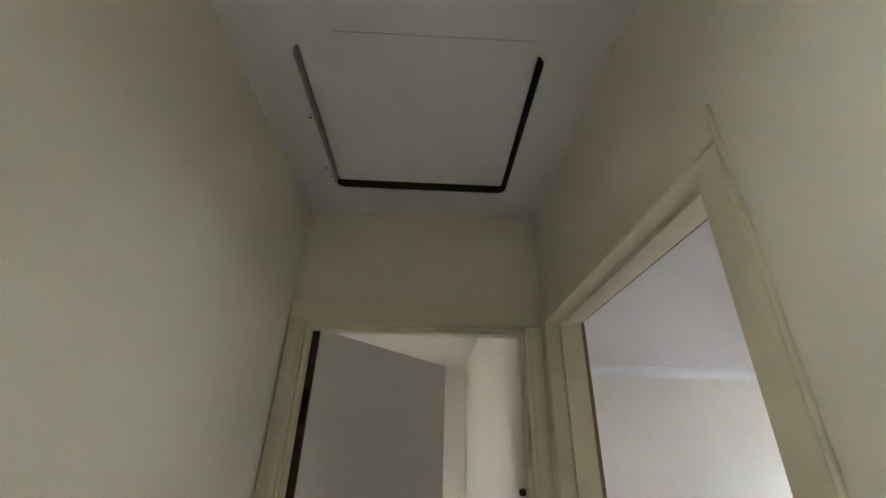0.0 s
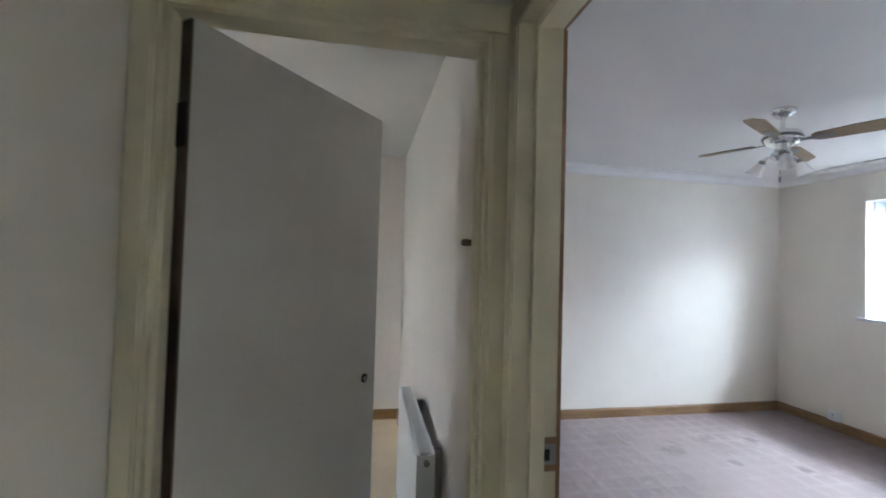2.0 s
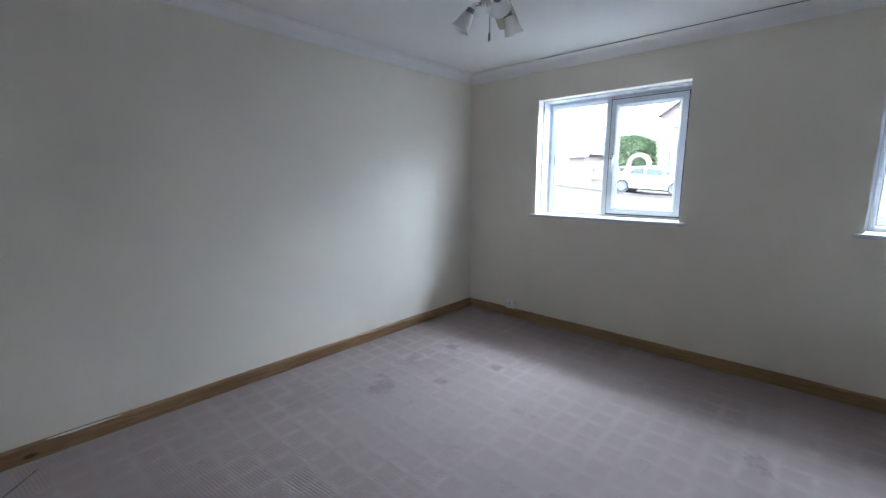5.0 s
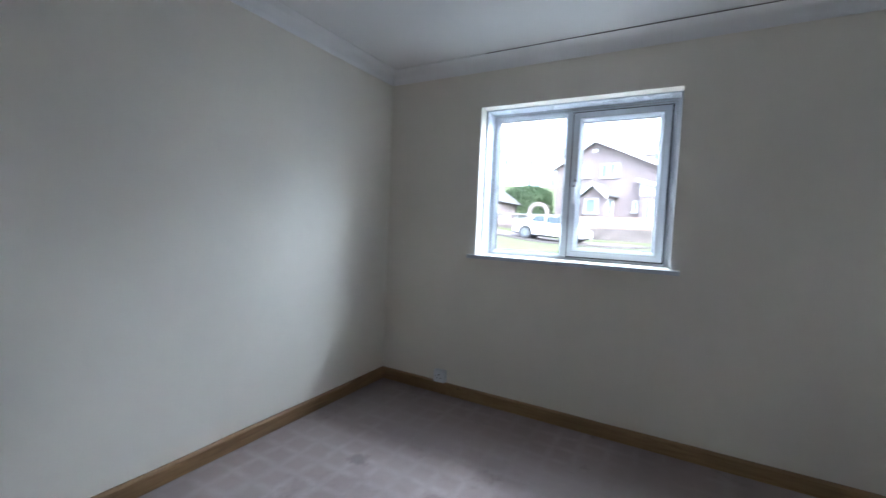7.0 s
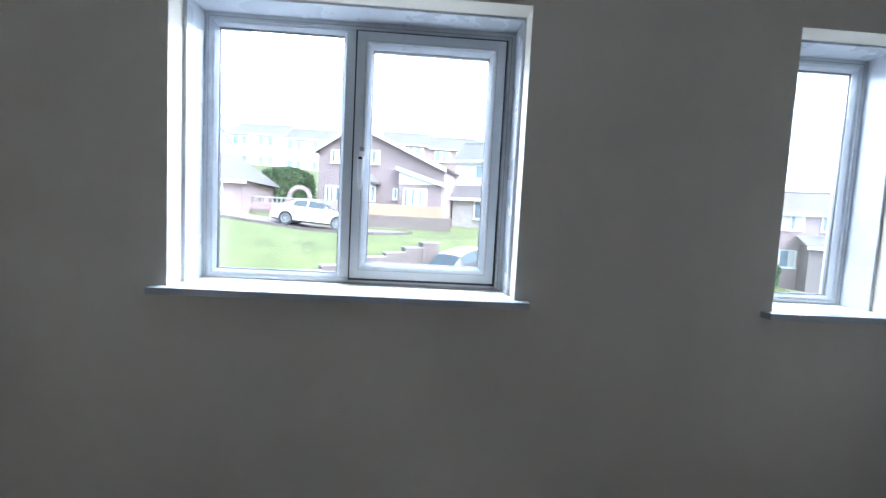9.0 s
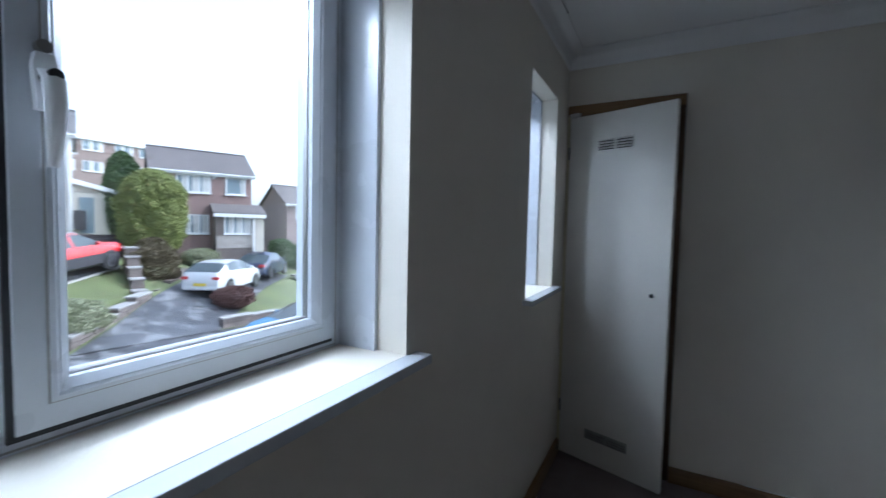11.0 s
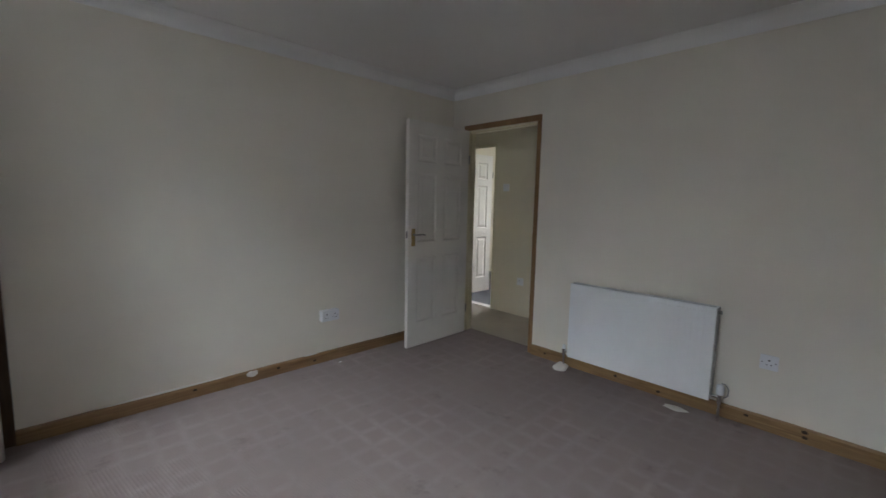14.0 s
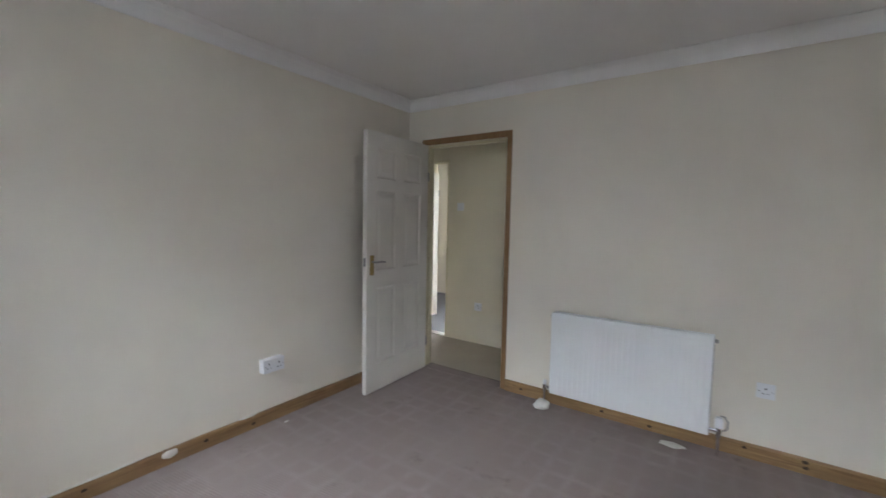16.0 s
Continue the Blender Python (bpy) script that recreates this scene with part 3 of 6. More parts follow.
lining("door_lining_bedroom", 0, HALL_E - 0.001, -0.012, *DOOR_Y, DOOR_Z, M_GLOSS, (-0.08, -0.045), "cream gloss painted door lining")
casing("architrave_bedroom_hall", 0, HALL_E, -1, *DOOR_Y, DOOR_Z - 0.004, 0.06, 0.010, M_GLOSS, "cream gloss painted architrave", wr=0.048, wl=0.056)
casing("architrave_bedroom", 0, -0.0115, 1, DOOR_Y[0] - 0.006, DOOR_Y[1] + 0.006, DOOR_Z + 0.008, 0.05, 0.0145, M_PINE_Z, "varnished brown pine architrave", wl=0.039, wr=0.046)
lining("door_lining_end", 1, HALL_END - 0.001, HALL_END + 0.111, EOPEN_X[0] + 0.02, EOPEN_X[1] - 0.02, EOPEN_Z - 0.02, M_GLOSS, (HALL_END + 0.02, HALL_END + 0.055), "cream gloss painted door lining")
casing("architrave_end", 1, HALL_END, -1, EOPEN_X[0] + 0.012, EOPEN_X[1] - 0.01, EOPEN_Z - 0.012, 0.068, 0.014, M_GLOSS, "cream gloss painted architrave", wl=0.045, wr=0.048)
lining("door_lining_side", 0, HALL_W - 0.101, HALL_W + 0.001, -0.93, -0.21, 1.98, M_GLOSS, (HALL_W - 0.06, HALL_W - 0.03), "cream gloss painted door lining")

strike = thing("strike_plate", (-0.042, DOOR_Y[1] - 0.002, 0.955), "tarnished steel strike plate in chipped paint", "strike plate")
part("plate", box(bmesh.new(), -0.012, 0.028, -0.003, 0.0, 0.03, 0.075, 0.001), M_STEEL, strike)
# black block in place of the latch recess and its shade
part("latch_hole_shade", box(bmesh.new(), -0.006, 0.012, -0.0045, -0.002, 0.04, 0.065), M_BLACK, strike)
part("chipped_paint", box(bmesh.new(), -0.016, 0.03, -0.0012, 0.0, 0.015, 0.09, 0.0004), M_PINE_Z, strike)


# ---- doors ----
def panel_door(name, where, w, h, label, handle_side, both=True, handle=True):
    """A six-panel moulded door, hinge edge at the origin, leaf along +x, face towards +y."""
    d = thing(name, where, label, "door")
    t = 0.035
    bm = bmesh.new()
    stile, mid = 0.105, 0.095
    pw = (w - 2 * stile - mid) / 2
    cols = [(stile, stile + pw), (stile + pw + mid, w - stile)]
    rows = [(0.21, 0.80), (0.93, 1.53), (1.62, h - 0.11)]
    us = [0, cols[0][0], cols[0][1], cols[1][0], cols[1][1], w]
    vs = [0.0] + [v for r in rows for v in r] + [h]
    holes = {(i, j) for i in (1, 3) for j in (1, 3, 5)}
    for i in range(5):
        for j in range(len(vs) - 1):
            if (i, j) in holes:
                continue
            for y in (0.0, t):
                bm.faces.new([bm.verts.new((u, y, v)) for u, v in ((us[i], vs[j]), (us[i + 1], vs[j]), (us[i + 1], vs[j + 1]), (us[i], vs[j + 1]))])
    for a, b in (((0, 0), (0, h)), ((w, 0), (w, h)), ((0, 0), (w, 0)), ((0, h), (w, h))):
        bm.faces.new([bm.verts.new(p) for p in ((a[0], 0, a[1]), (b[0], 0, b[1]), (b[0], t, b[1]), (a[0], t, a[1]))])
    # panel mouldings: slope in, flat groove, slope out to a raised field
    for i, j in holes:
        u0, u1, v0, v1 = us[i], us[i + 1], vs[j], vs[j + 1]
        for y, s in ((0.0, 1), (t, -1)):
            loops = []
            for inset, depth in ((0.0, 0.0), (0.012, 0.009), (0.024, 0.009), (0.05, 0.002)):
                loops.append([bm.verts.new((u, y + s * depth, v)) for u, v in ((u0 + inset, v0 + inset), (u1 - inset, v0 + inset), (u1 - inset, v1 - inset), (u0 + inset, v1 - inset))])
            for a, b in zip(loops, loops[1:]):
                for k in range(4):
                    bm.faces.new((a[k], a[(k + 1) % 4], b[(k + 1) % 4], b[k]))
            bm.faces.new(loops[-1])
    bmesh.ops.remove_doubles(bm, verts=bm.verts, dist=1e-5)
    part("leaf", bm, M_WHITE, d)
    if handle:
        for y, s in ((t, 1), (0.0, -1)):
            lever = part("lever_handle", box(bmesh.new(), w - 0.075, w - 0.035, min(y, y + s * 0.008), max(y, y + s * 0.008), 0.90, 1.05, 0.003), M_BRASS, d, "aged brass lever handle on a backplate")
            bm = bmesh.new()
            tube(bm, [(w - 0.055, y + s * 0.004, 1.0), (w - 0.055, y + s * 0.045, 1.0), (w - 0.075, y + s * 0.052, 1.0), (w - 0.12, y + s * 0.05, 1.002), (w - 0.155, y + s * 0.047, 0.995)], [0.009, 0.008, 0.0085, 0.007, 0.006], 8)
            part("lever", bm, M_STEEL, lever, smooth=True)
        part("latch_plate", box(bmesh.new(), w, w + 0.002, 0.007, 0.028, 0.97, 1.03), M_STEEL, d)
    for z in (0.2, 1.65):
        bm = bmesh.new()
        tube(bm, [(-0.004, t + 0.003, z), (-0.004, t + 0.003, z + 0.08)], 0.006, 8)
        part("hinge", bm, M_STEEL, d, smooth=True)
    return d


panel_door("bedroom_door", pose(0.016, 0.192, 0.012, 0, 0, 1.6), 0.756, 1.962, "white six-panel bedroom door standing wide open", 1)
panel_door("side_room_door", pose(HALL_W - 0.812, -0.95, 0.008, 0, 0, 0), 0.71, 1.96, "white six-panel door open into a side room", 1, handle=False)

# flush door at the end of the hall, ajar into the further room
a = math.degrees(math.atan2(1.682 - 1.091, -0.395 + 0.839))
end_door = thing("flush_door", pose(-0.868, HALL_END + 0.095, 0.008, 0, 0, a), "grey white painted flush door standing half open", "door")
part("leaf", box(bmesh.new(), 0, 0.73, -0.038, 0.0, 0, 1.95, 0.002), M_LEAF, end_door)
part("dark_edge", box(bmesh.new(), -0.004, 0.0, -0.037, -0.001, 0.002, 1.948), M_DARKWOOD, end_door, "thin dark strip on the leaf's hinge edge")
for z in (0.22, 1.66):
    hinge = part("hinge", box(bmesh.new(), -0.007, -0.003, -0.034, 0.004, z, z + 0.1, 0.001), M_SHADOWGAP, end_door, "dark painted butt hinge")
    bm = bmesh.new()
    tube(bm, [(-0.007, 0.002, z), (-0.007, 0.002, z + 0.1)], 0.007, 8)
    part("knuckle", bm, M_SHADOWGAP, hinge, smooth=True)
bm = bmesh.new()
tube(bm, [(0.665, -0.042, 0.99), (0.665, 0.003, 0.99)], 0.016, 16)
# solid black plug imitates the shade inside the open handle hole
hole = part("latch_hole_shade", bm, M_BLACK, end_door, "black plug painted for the shade in an empty handle hole", smooth=True)
part("spindle_plate", box(bmesh.new(), 0.657, 0.675, -0.044, -0.038, 0.98, 0.996, 0.002), M_STEEL, end_door)

# built-in cupboard: stained frame, painted flush door slightly open
bm = bmesh.new()
box(bm, 3.159, 3.215, -0.1, 0.016, 0.0, 2.015, 0.002)
frame_ob = structure("cupboard_frame", bm, M_DARKWOOD, "dark stained timber frame of a built-in cupboard")
structure("cupboard_frame_head", box(bmesh.new(), 3.159, E - 0.003, -0.1, 0.016, 2.015, 2.073, 0.002), M_PINE_X, "varnished pine head of a cupboard frame")
structure("cupboard_frame_post", box(bmesh.new(), 3.746, E - 0.003, -0.1, 0.012, 0.0, 2.015, 0.002), M_GLOSS, "cream painted hinge post of a cupboard")
tip, hingep = Vector((3.2, 0.192)), Vector((3.744, 0.018))
ang = math.degrees(math.atan2(tip.y - hingep.y, tip.x - hingep.x))
cw = (tip - hingep).length
cup = thing("cupboard_door", pose(hingep.x, hingep.y, 0.012, 0, 0, ang), "cream painted flush cupboard door standing slightly open", "cupboard door")
part("leaf", box(bmesh.new(), 0, cw, 0.0, 0.03, 0, 1.988, 0.002), M_WHITE, cup)


def louvre(parent, u0, u1, z0, z1, n, face, back, label):
    """A pressed plate with sloping slats; the leaf's room side looks to -y here."""
    plate = part("vent", box(bmesh.new(), u0, u1, -0.003, 0.0, z0, z1, 0.0008), face, parent, label)
    for c in (0, 1):
        a0 = u0 + 0.008 + c * (u1 - u0) / 2
        a1 = a0 + (u1 - u0) / 2 - 0.016
        for k in range(n):
            z = z0 + 0.008 + (z1 - z0 - 0.016) * k / n
            dz = (z1 - z0 - 0.016) / n
            # black bar on the plate paints the shade between two slats
            part("slot", box(bmesh.new(), a0, a1, -0.0042, -0.0028, z, z + dz * 0.35), back, plate)
            bm = bmesh.new()
            prism(bm, [(-0.003, z + dz * 0.4), (-0.010, z + dz * 0.42), (-0.003, z + dz * 0.95)], a0, a1, 0)
            part("slat", bm, face, plate)


louvre(cup, cw - 0.40, cw - 0.20, 1.775, 1.85, 4, M_WHITE, M_BLACK, "white louvred vent")
louvre(cup, cw - 0.41, cw - 0.17, 0.14, 0.195, 3, M_RADDARK, M_BLACK, "grey louvred vent")
bm = bmesh.new()
lathe(bm, [(0.004, 0.0), (0.004, 0.012), (0.011, 0.016), (0.012, 0.022), (0.006, 0.027), (0.0, 0.027)], 14, pose(cw - 0.075, 0.0, 1.012, 90, 0, 0))
part("knob", bm, M_BLACK, cup, "small black knob", smooth=True)
for z in (0.25, 1.75):
    bm = bmesh.new()
    tube(bm, [(0.0, -0.006, z), (0.0, -0.006, z + 0.07)], 0.006, 8)
    part("hinge", bm, M_STEEL, cup, smooth=True)
part("wooden_catch", box(bmesh.new(), 0.0, 0.06, -0.012, 0.012, 1.99, 2.012, 0.004), M_PLASTER, cup, "broken pale wooden catch")

# loft hatch
hatch = thing("loft_hatch", ((HX[0] + HX[1]) / 2, (HY[0] + HY[1]) / 2, H), "white painted loft hatch panel sitting askew", "loft hatch")
hw, hd = (HX[1] - HX[0]) / 2, (HY[1] - HY[0]) / 2
bm = bmesh.new()
box(bm, -hw + 0.010, hw - 0.013, -hd + 0.009, hd - 0.026, 0.012, 0.034, 0.008)
part("panel", bm, M_CEIL, hatch)
# near-black upstand colours in the shade seen through the gap
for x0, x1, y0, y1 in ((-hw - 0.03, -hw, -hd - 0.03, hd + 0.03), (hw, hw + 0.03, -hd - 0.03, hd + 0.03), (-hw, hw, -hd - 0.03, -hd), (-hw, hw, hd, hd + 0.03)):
    part("upstand", box(bmesh.new(), x0, x1, y0, y1, 0.051, 0.15), M_SHADOWGAP, hatch, "timber upstand above the panel, painted dark for the gap's shade")
# dark strips laid over the opening's pale sides as painted gap shade
part("gap_shade_strip", box(bmesh.new(), hw - 0.003, hw, -hd, hd, 0.004, 0.051), M_SHADOWGAP, hatch)
part("gap_shade_strip", box(bmesh.new(), -hw, hw - 0.003, hd - 0.003, hd, 0.004, 0.051), M_SHADOWGAP, hatch)
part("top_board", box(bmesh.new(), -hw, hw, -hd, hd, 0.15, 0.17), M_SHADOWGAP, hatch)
for k, (x, y) in enumerate(((-hw - 0.012, -0.05), (-hw - 0.014, 0.16), (-hw - 0.008, 0.2))):
    part("nail_mark", box(bmesh.new(), x, x + 0.006, y, y + 0.006, -0.001, 0.001), M_SHADOWGAP, hatch)
structure("ceiling_hairline", box(bmesh.new(), HX[0] + 0.1, HX[1] - 0.03, HY[0] - 0.032, HY[0] - 0.0305, H - 0.0008, H + 0.001), M_RADDARK, "fine crack in the hall ceiling")


# ---- windows of white plastic, set 18 cm back in their openings ----
FX = E + 0.198


def bar(bm, y0, y1, z0, z1, x0, x1, bevel=0.004):
    box(bm, x0, x1, y0, y1, z0, z1, bevel)


def ring_frame(y0, y1, z0, z1, w, x0, x1, slope=0.012):
    """A mitred rectangular frame with a chamfered inner edge, as plastic sections have."""
    bm = bmesh.new()
    loops = []
    for inset, x in ((0, x1), (0, x0), (w - slope, x0), (w, x0 + slope), (w, x1)):
        loops.append([bm.verts.new((x, y, z)) for y, z in ((y0 + inset, z0 + inset), (y1 - inset, z0 + inset), (y1 - inset, z1 - inset), (y0 + inset, z1 - inset))])
    for a, b in zip(loops, loops[1:] + loops[:1]):
        for k in range(4):
            bm.faces.new((a[k], a[(k + 1) % 4], b[(k + 1) % 4], b[k]))
    return bm


def pane_of(parent, y0, y1, z0, z1, x):
    p = part("pane", box(bmesh.new(), x, x + 0.004, y0, y1, z0, z1), M_GLASS, parent, "clear window glass")
    p.visible_shadow = False
    q = part("pane", box(bmesh.new(), x + 0.02, x + 0.024, y0, y1, z0, z1), M_GLASS, parent, "clear window glass")
    q.visible_shadow = False
    part("gasket", ring_frame(y0 - 0.001, y1 + 0.001, z0 - 0.001, z1 + 0.001, 0.005, x - 0.003, x + 0.001, 0.001), M_GASKET, parent, "black rubber glazing gasket")
    part("spacer", ring_frame(y0, y1, z0, z1, 0.011, x + 0.006, x + 0.018, 0.001), M_STEEL, parent, "metal spacer bar between the panes")


def casement(parent, y0, y1, z0, z1, handle_y=None):
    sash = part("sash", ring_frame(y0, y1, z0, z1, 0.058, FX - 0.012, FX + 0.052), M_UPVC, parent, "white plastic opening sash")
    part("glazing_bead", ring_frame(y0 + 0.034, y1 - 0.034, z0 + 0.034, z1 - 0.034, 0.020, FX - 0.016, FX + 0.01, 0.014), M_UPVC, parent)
    part("bead_joint", ring_frame(y0 + 0.0315, y1 - 0.0315, z0 + 0.0315, z1 - 0.0315, 0.003, FX - 0.0126, FX - 0.008, 0.0005), M_RADDARK, parent, "grey line where the bead meets the sash")
    part("sash_seal", ring_frame(y0 - 0.007, y1 + 0.007, z0 - 0.010, z1 + 0.007, 0.011, FX - 0.005, FX + 0.0015, 0.001), M_GASKET, parent, "dark seal round the sash")
    pane_of(parent, y0 + 0.051, y1 - 0.051, z0 + 0.051, z1 - 0.051, FX + 0.008)
    if handle_y:
        zc = z0 + 0.452
        bm = bmesh.new()
        prism(bm, [(handle_y - 0.009, zc - 0.035), (handle_y + 0.009, zc - 0.035), (handle_y + 0.012, zc + 0.02), (handle_y + 0.009, zc + 0.036), (handle_y - 0.009, zc + 0.036), (handle_y - 0.012, zc + 0.02)], FX - 0.026, FX - 0.011, 0)
        h = part("handle", bm, M_PLASTIC, parent, "white window handle turned down")
        # a flat tapering lever that springs from the neck and bows away from the sash
        bm = bmesh.new()
        sections = ((0.012, 0.036, 0.012, 0.010), (0.0, 0.050, 0.013, 0.011), (-0.03, 0.054, 0.012, 0.009), (-0.06, 0.052, 0.010, 0.007), (-0.09, 0.046, 0.008, 0.006), (-0.108, 0.042, 0.006, 0.005))
        loops = []
        for dz, out, w, d in sections:
            loops.append([bm.verts.new((FX - out + d * math.cos(k), handle_y + w * math.sin(k), zc + dz)) for k in (math.pi * j / 5 for j in range(10))])
        for p, q in zip(loops, loops[1:]):
            for k in range(10):
                bm.faces.new((p[k], p[(k + 1) % 10], q[(k + 1) % 10], q[k]))
        bm.faces.new(loops[0])
        bm.faces.new(loops[-1][::-1])
        part("lever", bm, M_PLASTIC, h, smooth=True)
        bm = bmesh.new()
        tube(bm, [(FX - 0.02, handle_y, zc + 0.004), (FX - 0.058, handle_y, zc + 0.004)], 0.008, 12)
        part("neck", bm, M_GASKET, h, "dark locking button", True)
        bm = bmesh.new()
        tube(bm, [(FX - 0.0255, handle_y, zc + 0.045), (FX - 0.013, handle_y, zc + 0.045)], 0.0085, 12)
        part("screw_cap", bm, M_STEEL, h, "grey screw cap", True)


def window(name, ys, mullion, label):
    w = thing(name, (0, 0, 0), label, "window", kind="structure")
    y0, y1 = ys
    z0, z1 = WZ[0] - 0.01, WZ[1] - 0.008
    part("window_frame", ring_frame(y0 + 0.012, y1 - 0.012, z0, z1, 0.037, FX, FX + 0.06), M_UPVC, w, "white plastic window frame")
    # no groove is cut: a grey ring draws the shade line of one
    part("groove_shade_line", ring_frame(y0 + 0.0255, y1 - 0.0255, z0 + 0.0135, z1 - 0.0135, 0.003, FX - 0.0007, FX + 0.004, 0.0005), M_RADDARK, w, "fine grey ring painted for a groove's shade")
    # plastic trim that lines the back half of the reveal
    bm = bmesh.new()
    box(bm, E + 0.085, FX + 0.06, y0, y0 + 0.012, z0, z1 + 0.008, 0.001)
    box(bm, E + 0.085, FX + 0.06, y1 - 0.012, y1, z0, z1 + 0.008, 0.001)
    box(bm, E + 0.085, FX + 0.06, y0 + 0.012, y1 - 0.012, z1, z1 + 0.008, 0.001)
    part("reveal_trim", bm, M_UPVC, w, "white plastic trim lining the reveal")
    if mullion:
        m0, m1 = mullion
        bm = bmesh.new()
        bar(bm, m0, m1, z0 + 0.036, z1 - 0.036, FX + 0.0005, FX + 0.06)
        part("mullion", bm, M_UPVC, w)
        casement(w, y0 + 0.05, m0 + 0.022, z0 + 0.036, z1 - 0.036, m0 - 0.011)
        # fixed light with its glazing bead
        part("glazing_bead", ring_frame(m1 - 0.004, y1 - 0.044, z0 + 0.032, z1 - 0.032, 0.014, FX + 0.004, FX + 0.02), M_UPVC, w)
        pane_of(w, m1 + 0.004, y1 - 0.052, z0 + 0.040, z1 - 0.040, FX + 0.018)
    else:
        part("glazing_bead", ring_frame(y0 + 0.044, y1 - 0.044, z0 + 0.032, z1 - 0.032, 0.014, FX + 0.004, FX + 0.02), M_UPVC, w)
        pane_of(w, y0 + 0.052, y1 - 0.052, z0 + 0.040, z1 - 0.040, FX + 0.018)
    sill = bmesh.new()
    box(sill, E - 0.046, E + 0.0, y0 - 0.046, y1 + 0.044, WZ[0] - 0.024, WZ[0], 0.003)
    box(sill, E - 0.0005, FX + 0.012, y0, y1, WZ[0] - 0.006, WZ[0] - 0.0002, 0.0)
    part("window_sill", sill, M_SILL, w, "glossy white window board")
    outer = bmesh.new()
    prism(outer, [(FX + 0.06, WZ[0] - 0.02), (E + 0.34, WZ[0] - 0.05), (E + 0.34, WZ[0] - 0.07), (FX + 0.06, WZ[0] - 0.05)], y0, y1, 1)
    part("outer_sill", outer, M_UPVC, w)
    return w


window("window_1", W1Y, (2.296, 2.362), "white plastic window with a fixed and an opening light")
window("window_2", W2Y, None, "narrow white plastic fixed window")


def unseen_window(name, x, y0, y1, z0, z1):
    """A simple unseen window, added in the outer wall to light the rooms beyond."""
    w = thing(name, (0, 0, 0), "unseen white plastic window added to light a room beyond", "window", kind="structure")
    bm = bmesh.new()
    for a0, a1, b0, b1 in ((y0, y0 + 0.05, z0, z1), (y1 - 0.05, y1, z0, z1), (y0 + 0.05, y1 - 0.05, z0, z0 + 0.05), (y0 + 0.05, y1 - 0.05, z1 - 0.05, z1)):
        box(bm, x, x + 0.05, a0, a1, b0, b1, 0.003)
    part("window_frame", bm, M_UPVC, w)
    p = part("pane", box(bmesh.new(), x + 0.02, x + 0.024, y0 + 0.045, y1 - 0.045, z0 + 0.045, z1 - 0.045), M_GLASS, w, "clear window glass")
    p.visible_shadow = False


unseen_window("unseen_window_3", -3.28, 2.5, 3.2, 0.85, 2.15)
unseen_window("unseen_window_4", -3.28, -1.6, 0.7, 0.85, 2.15)


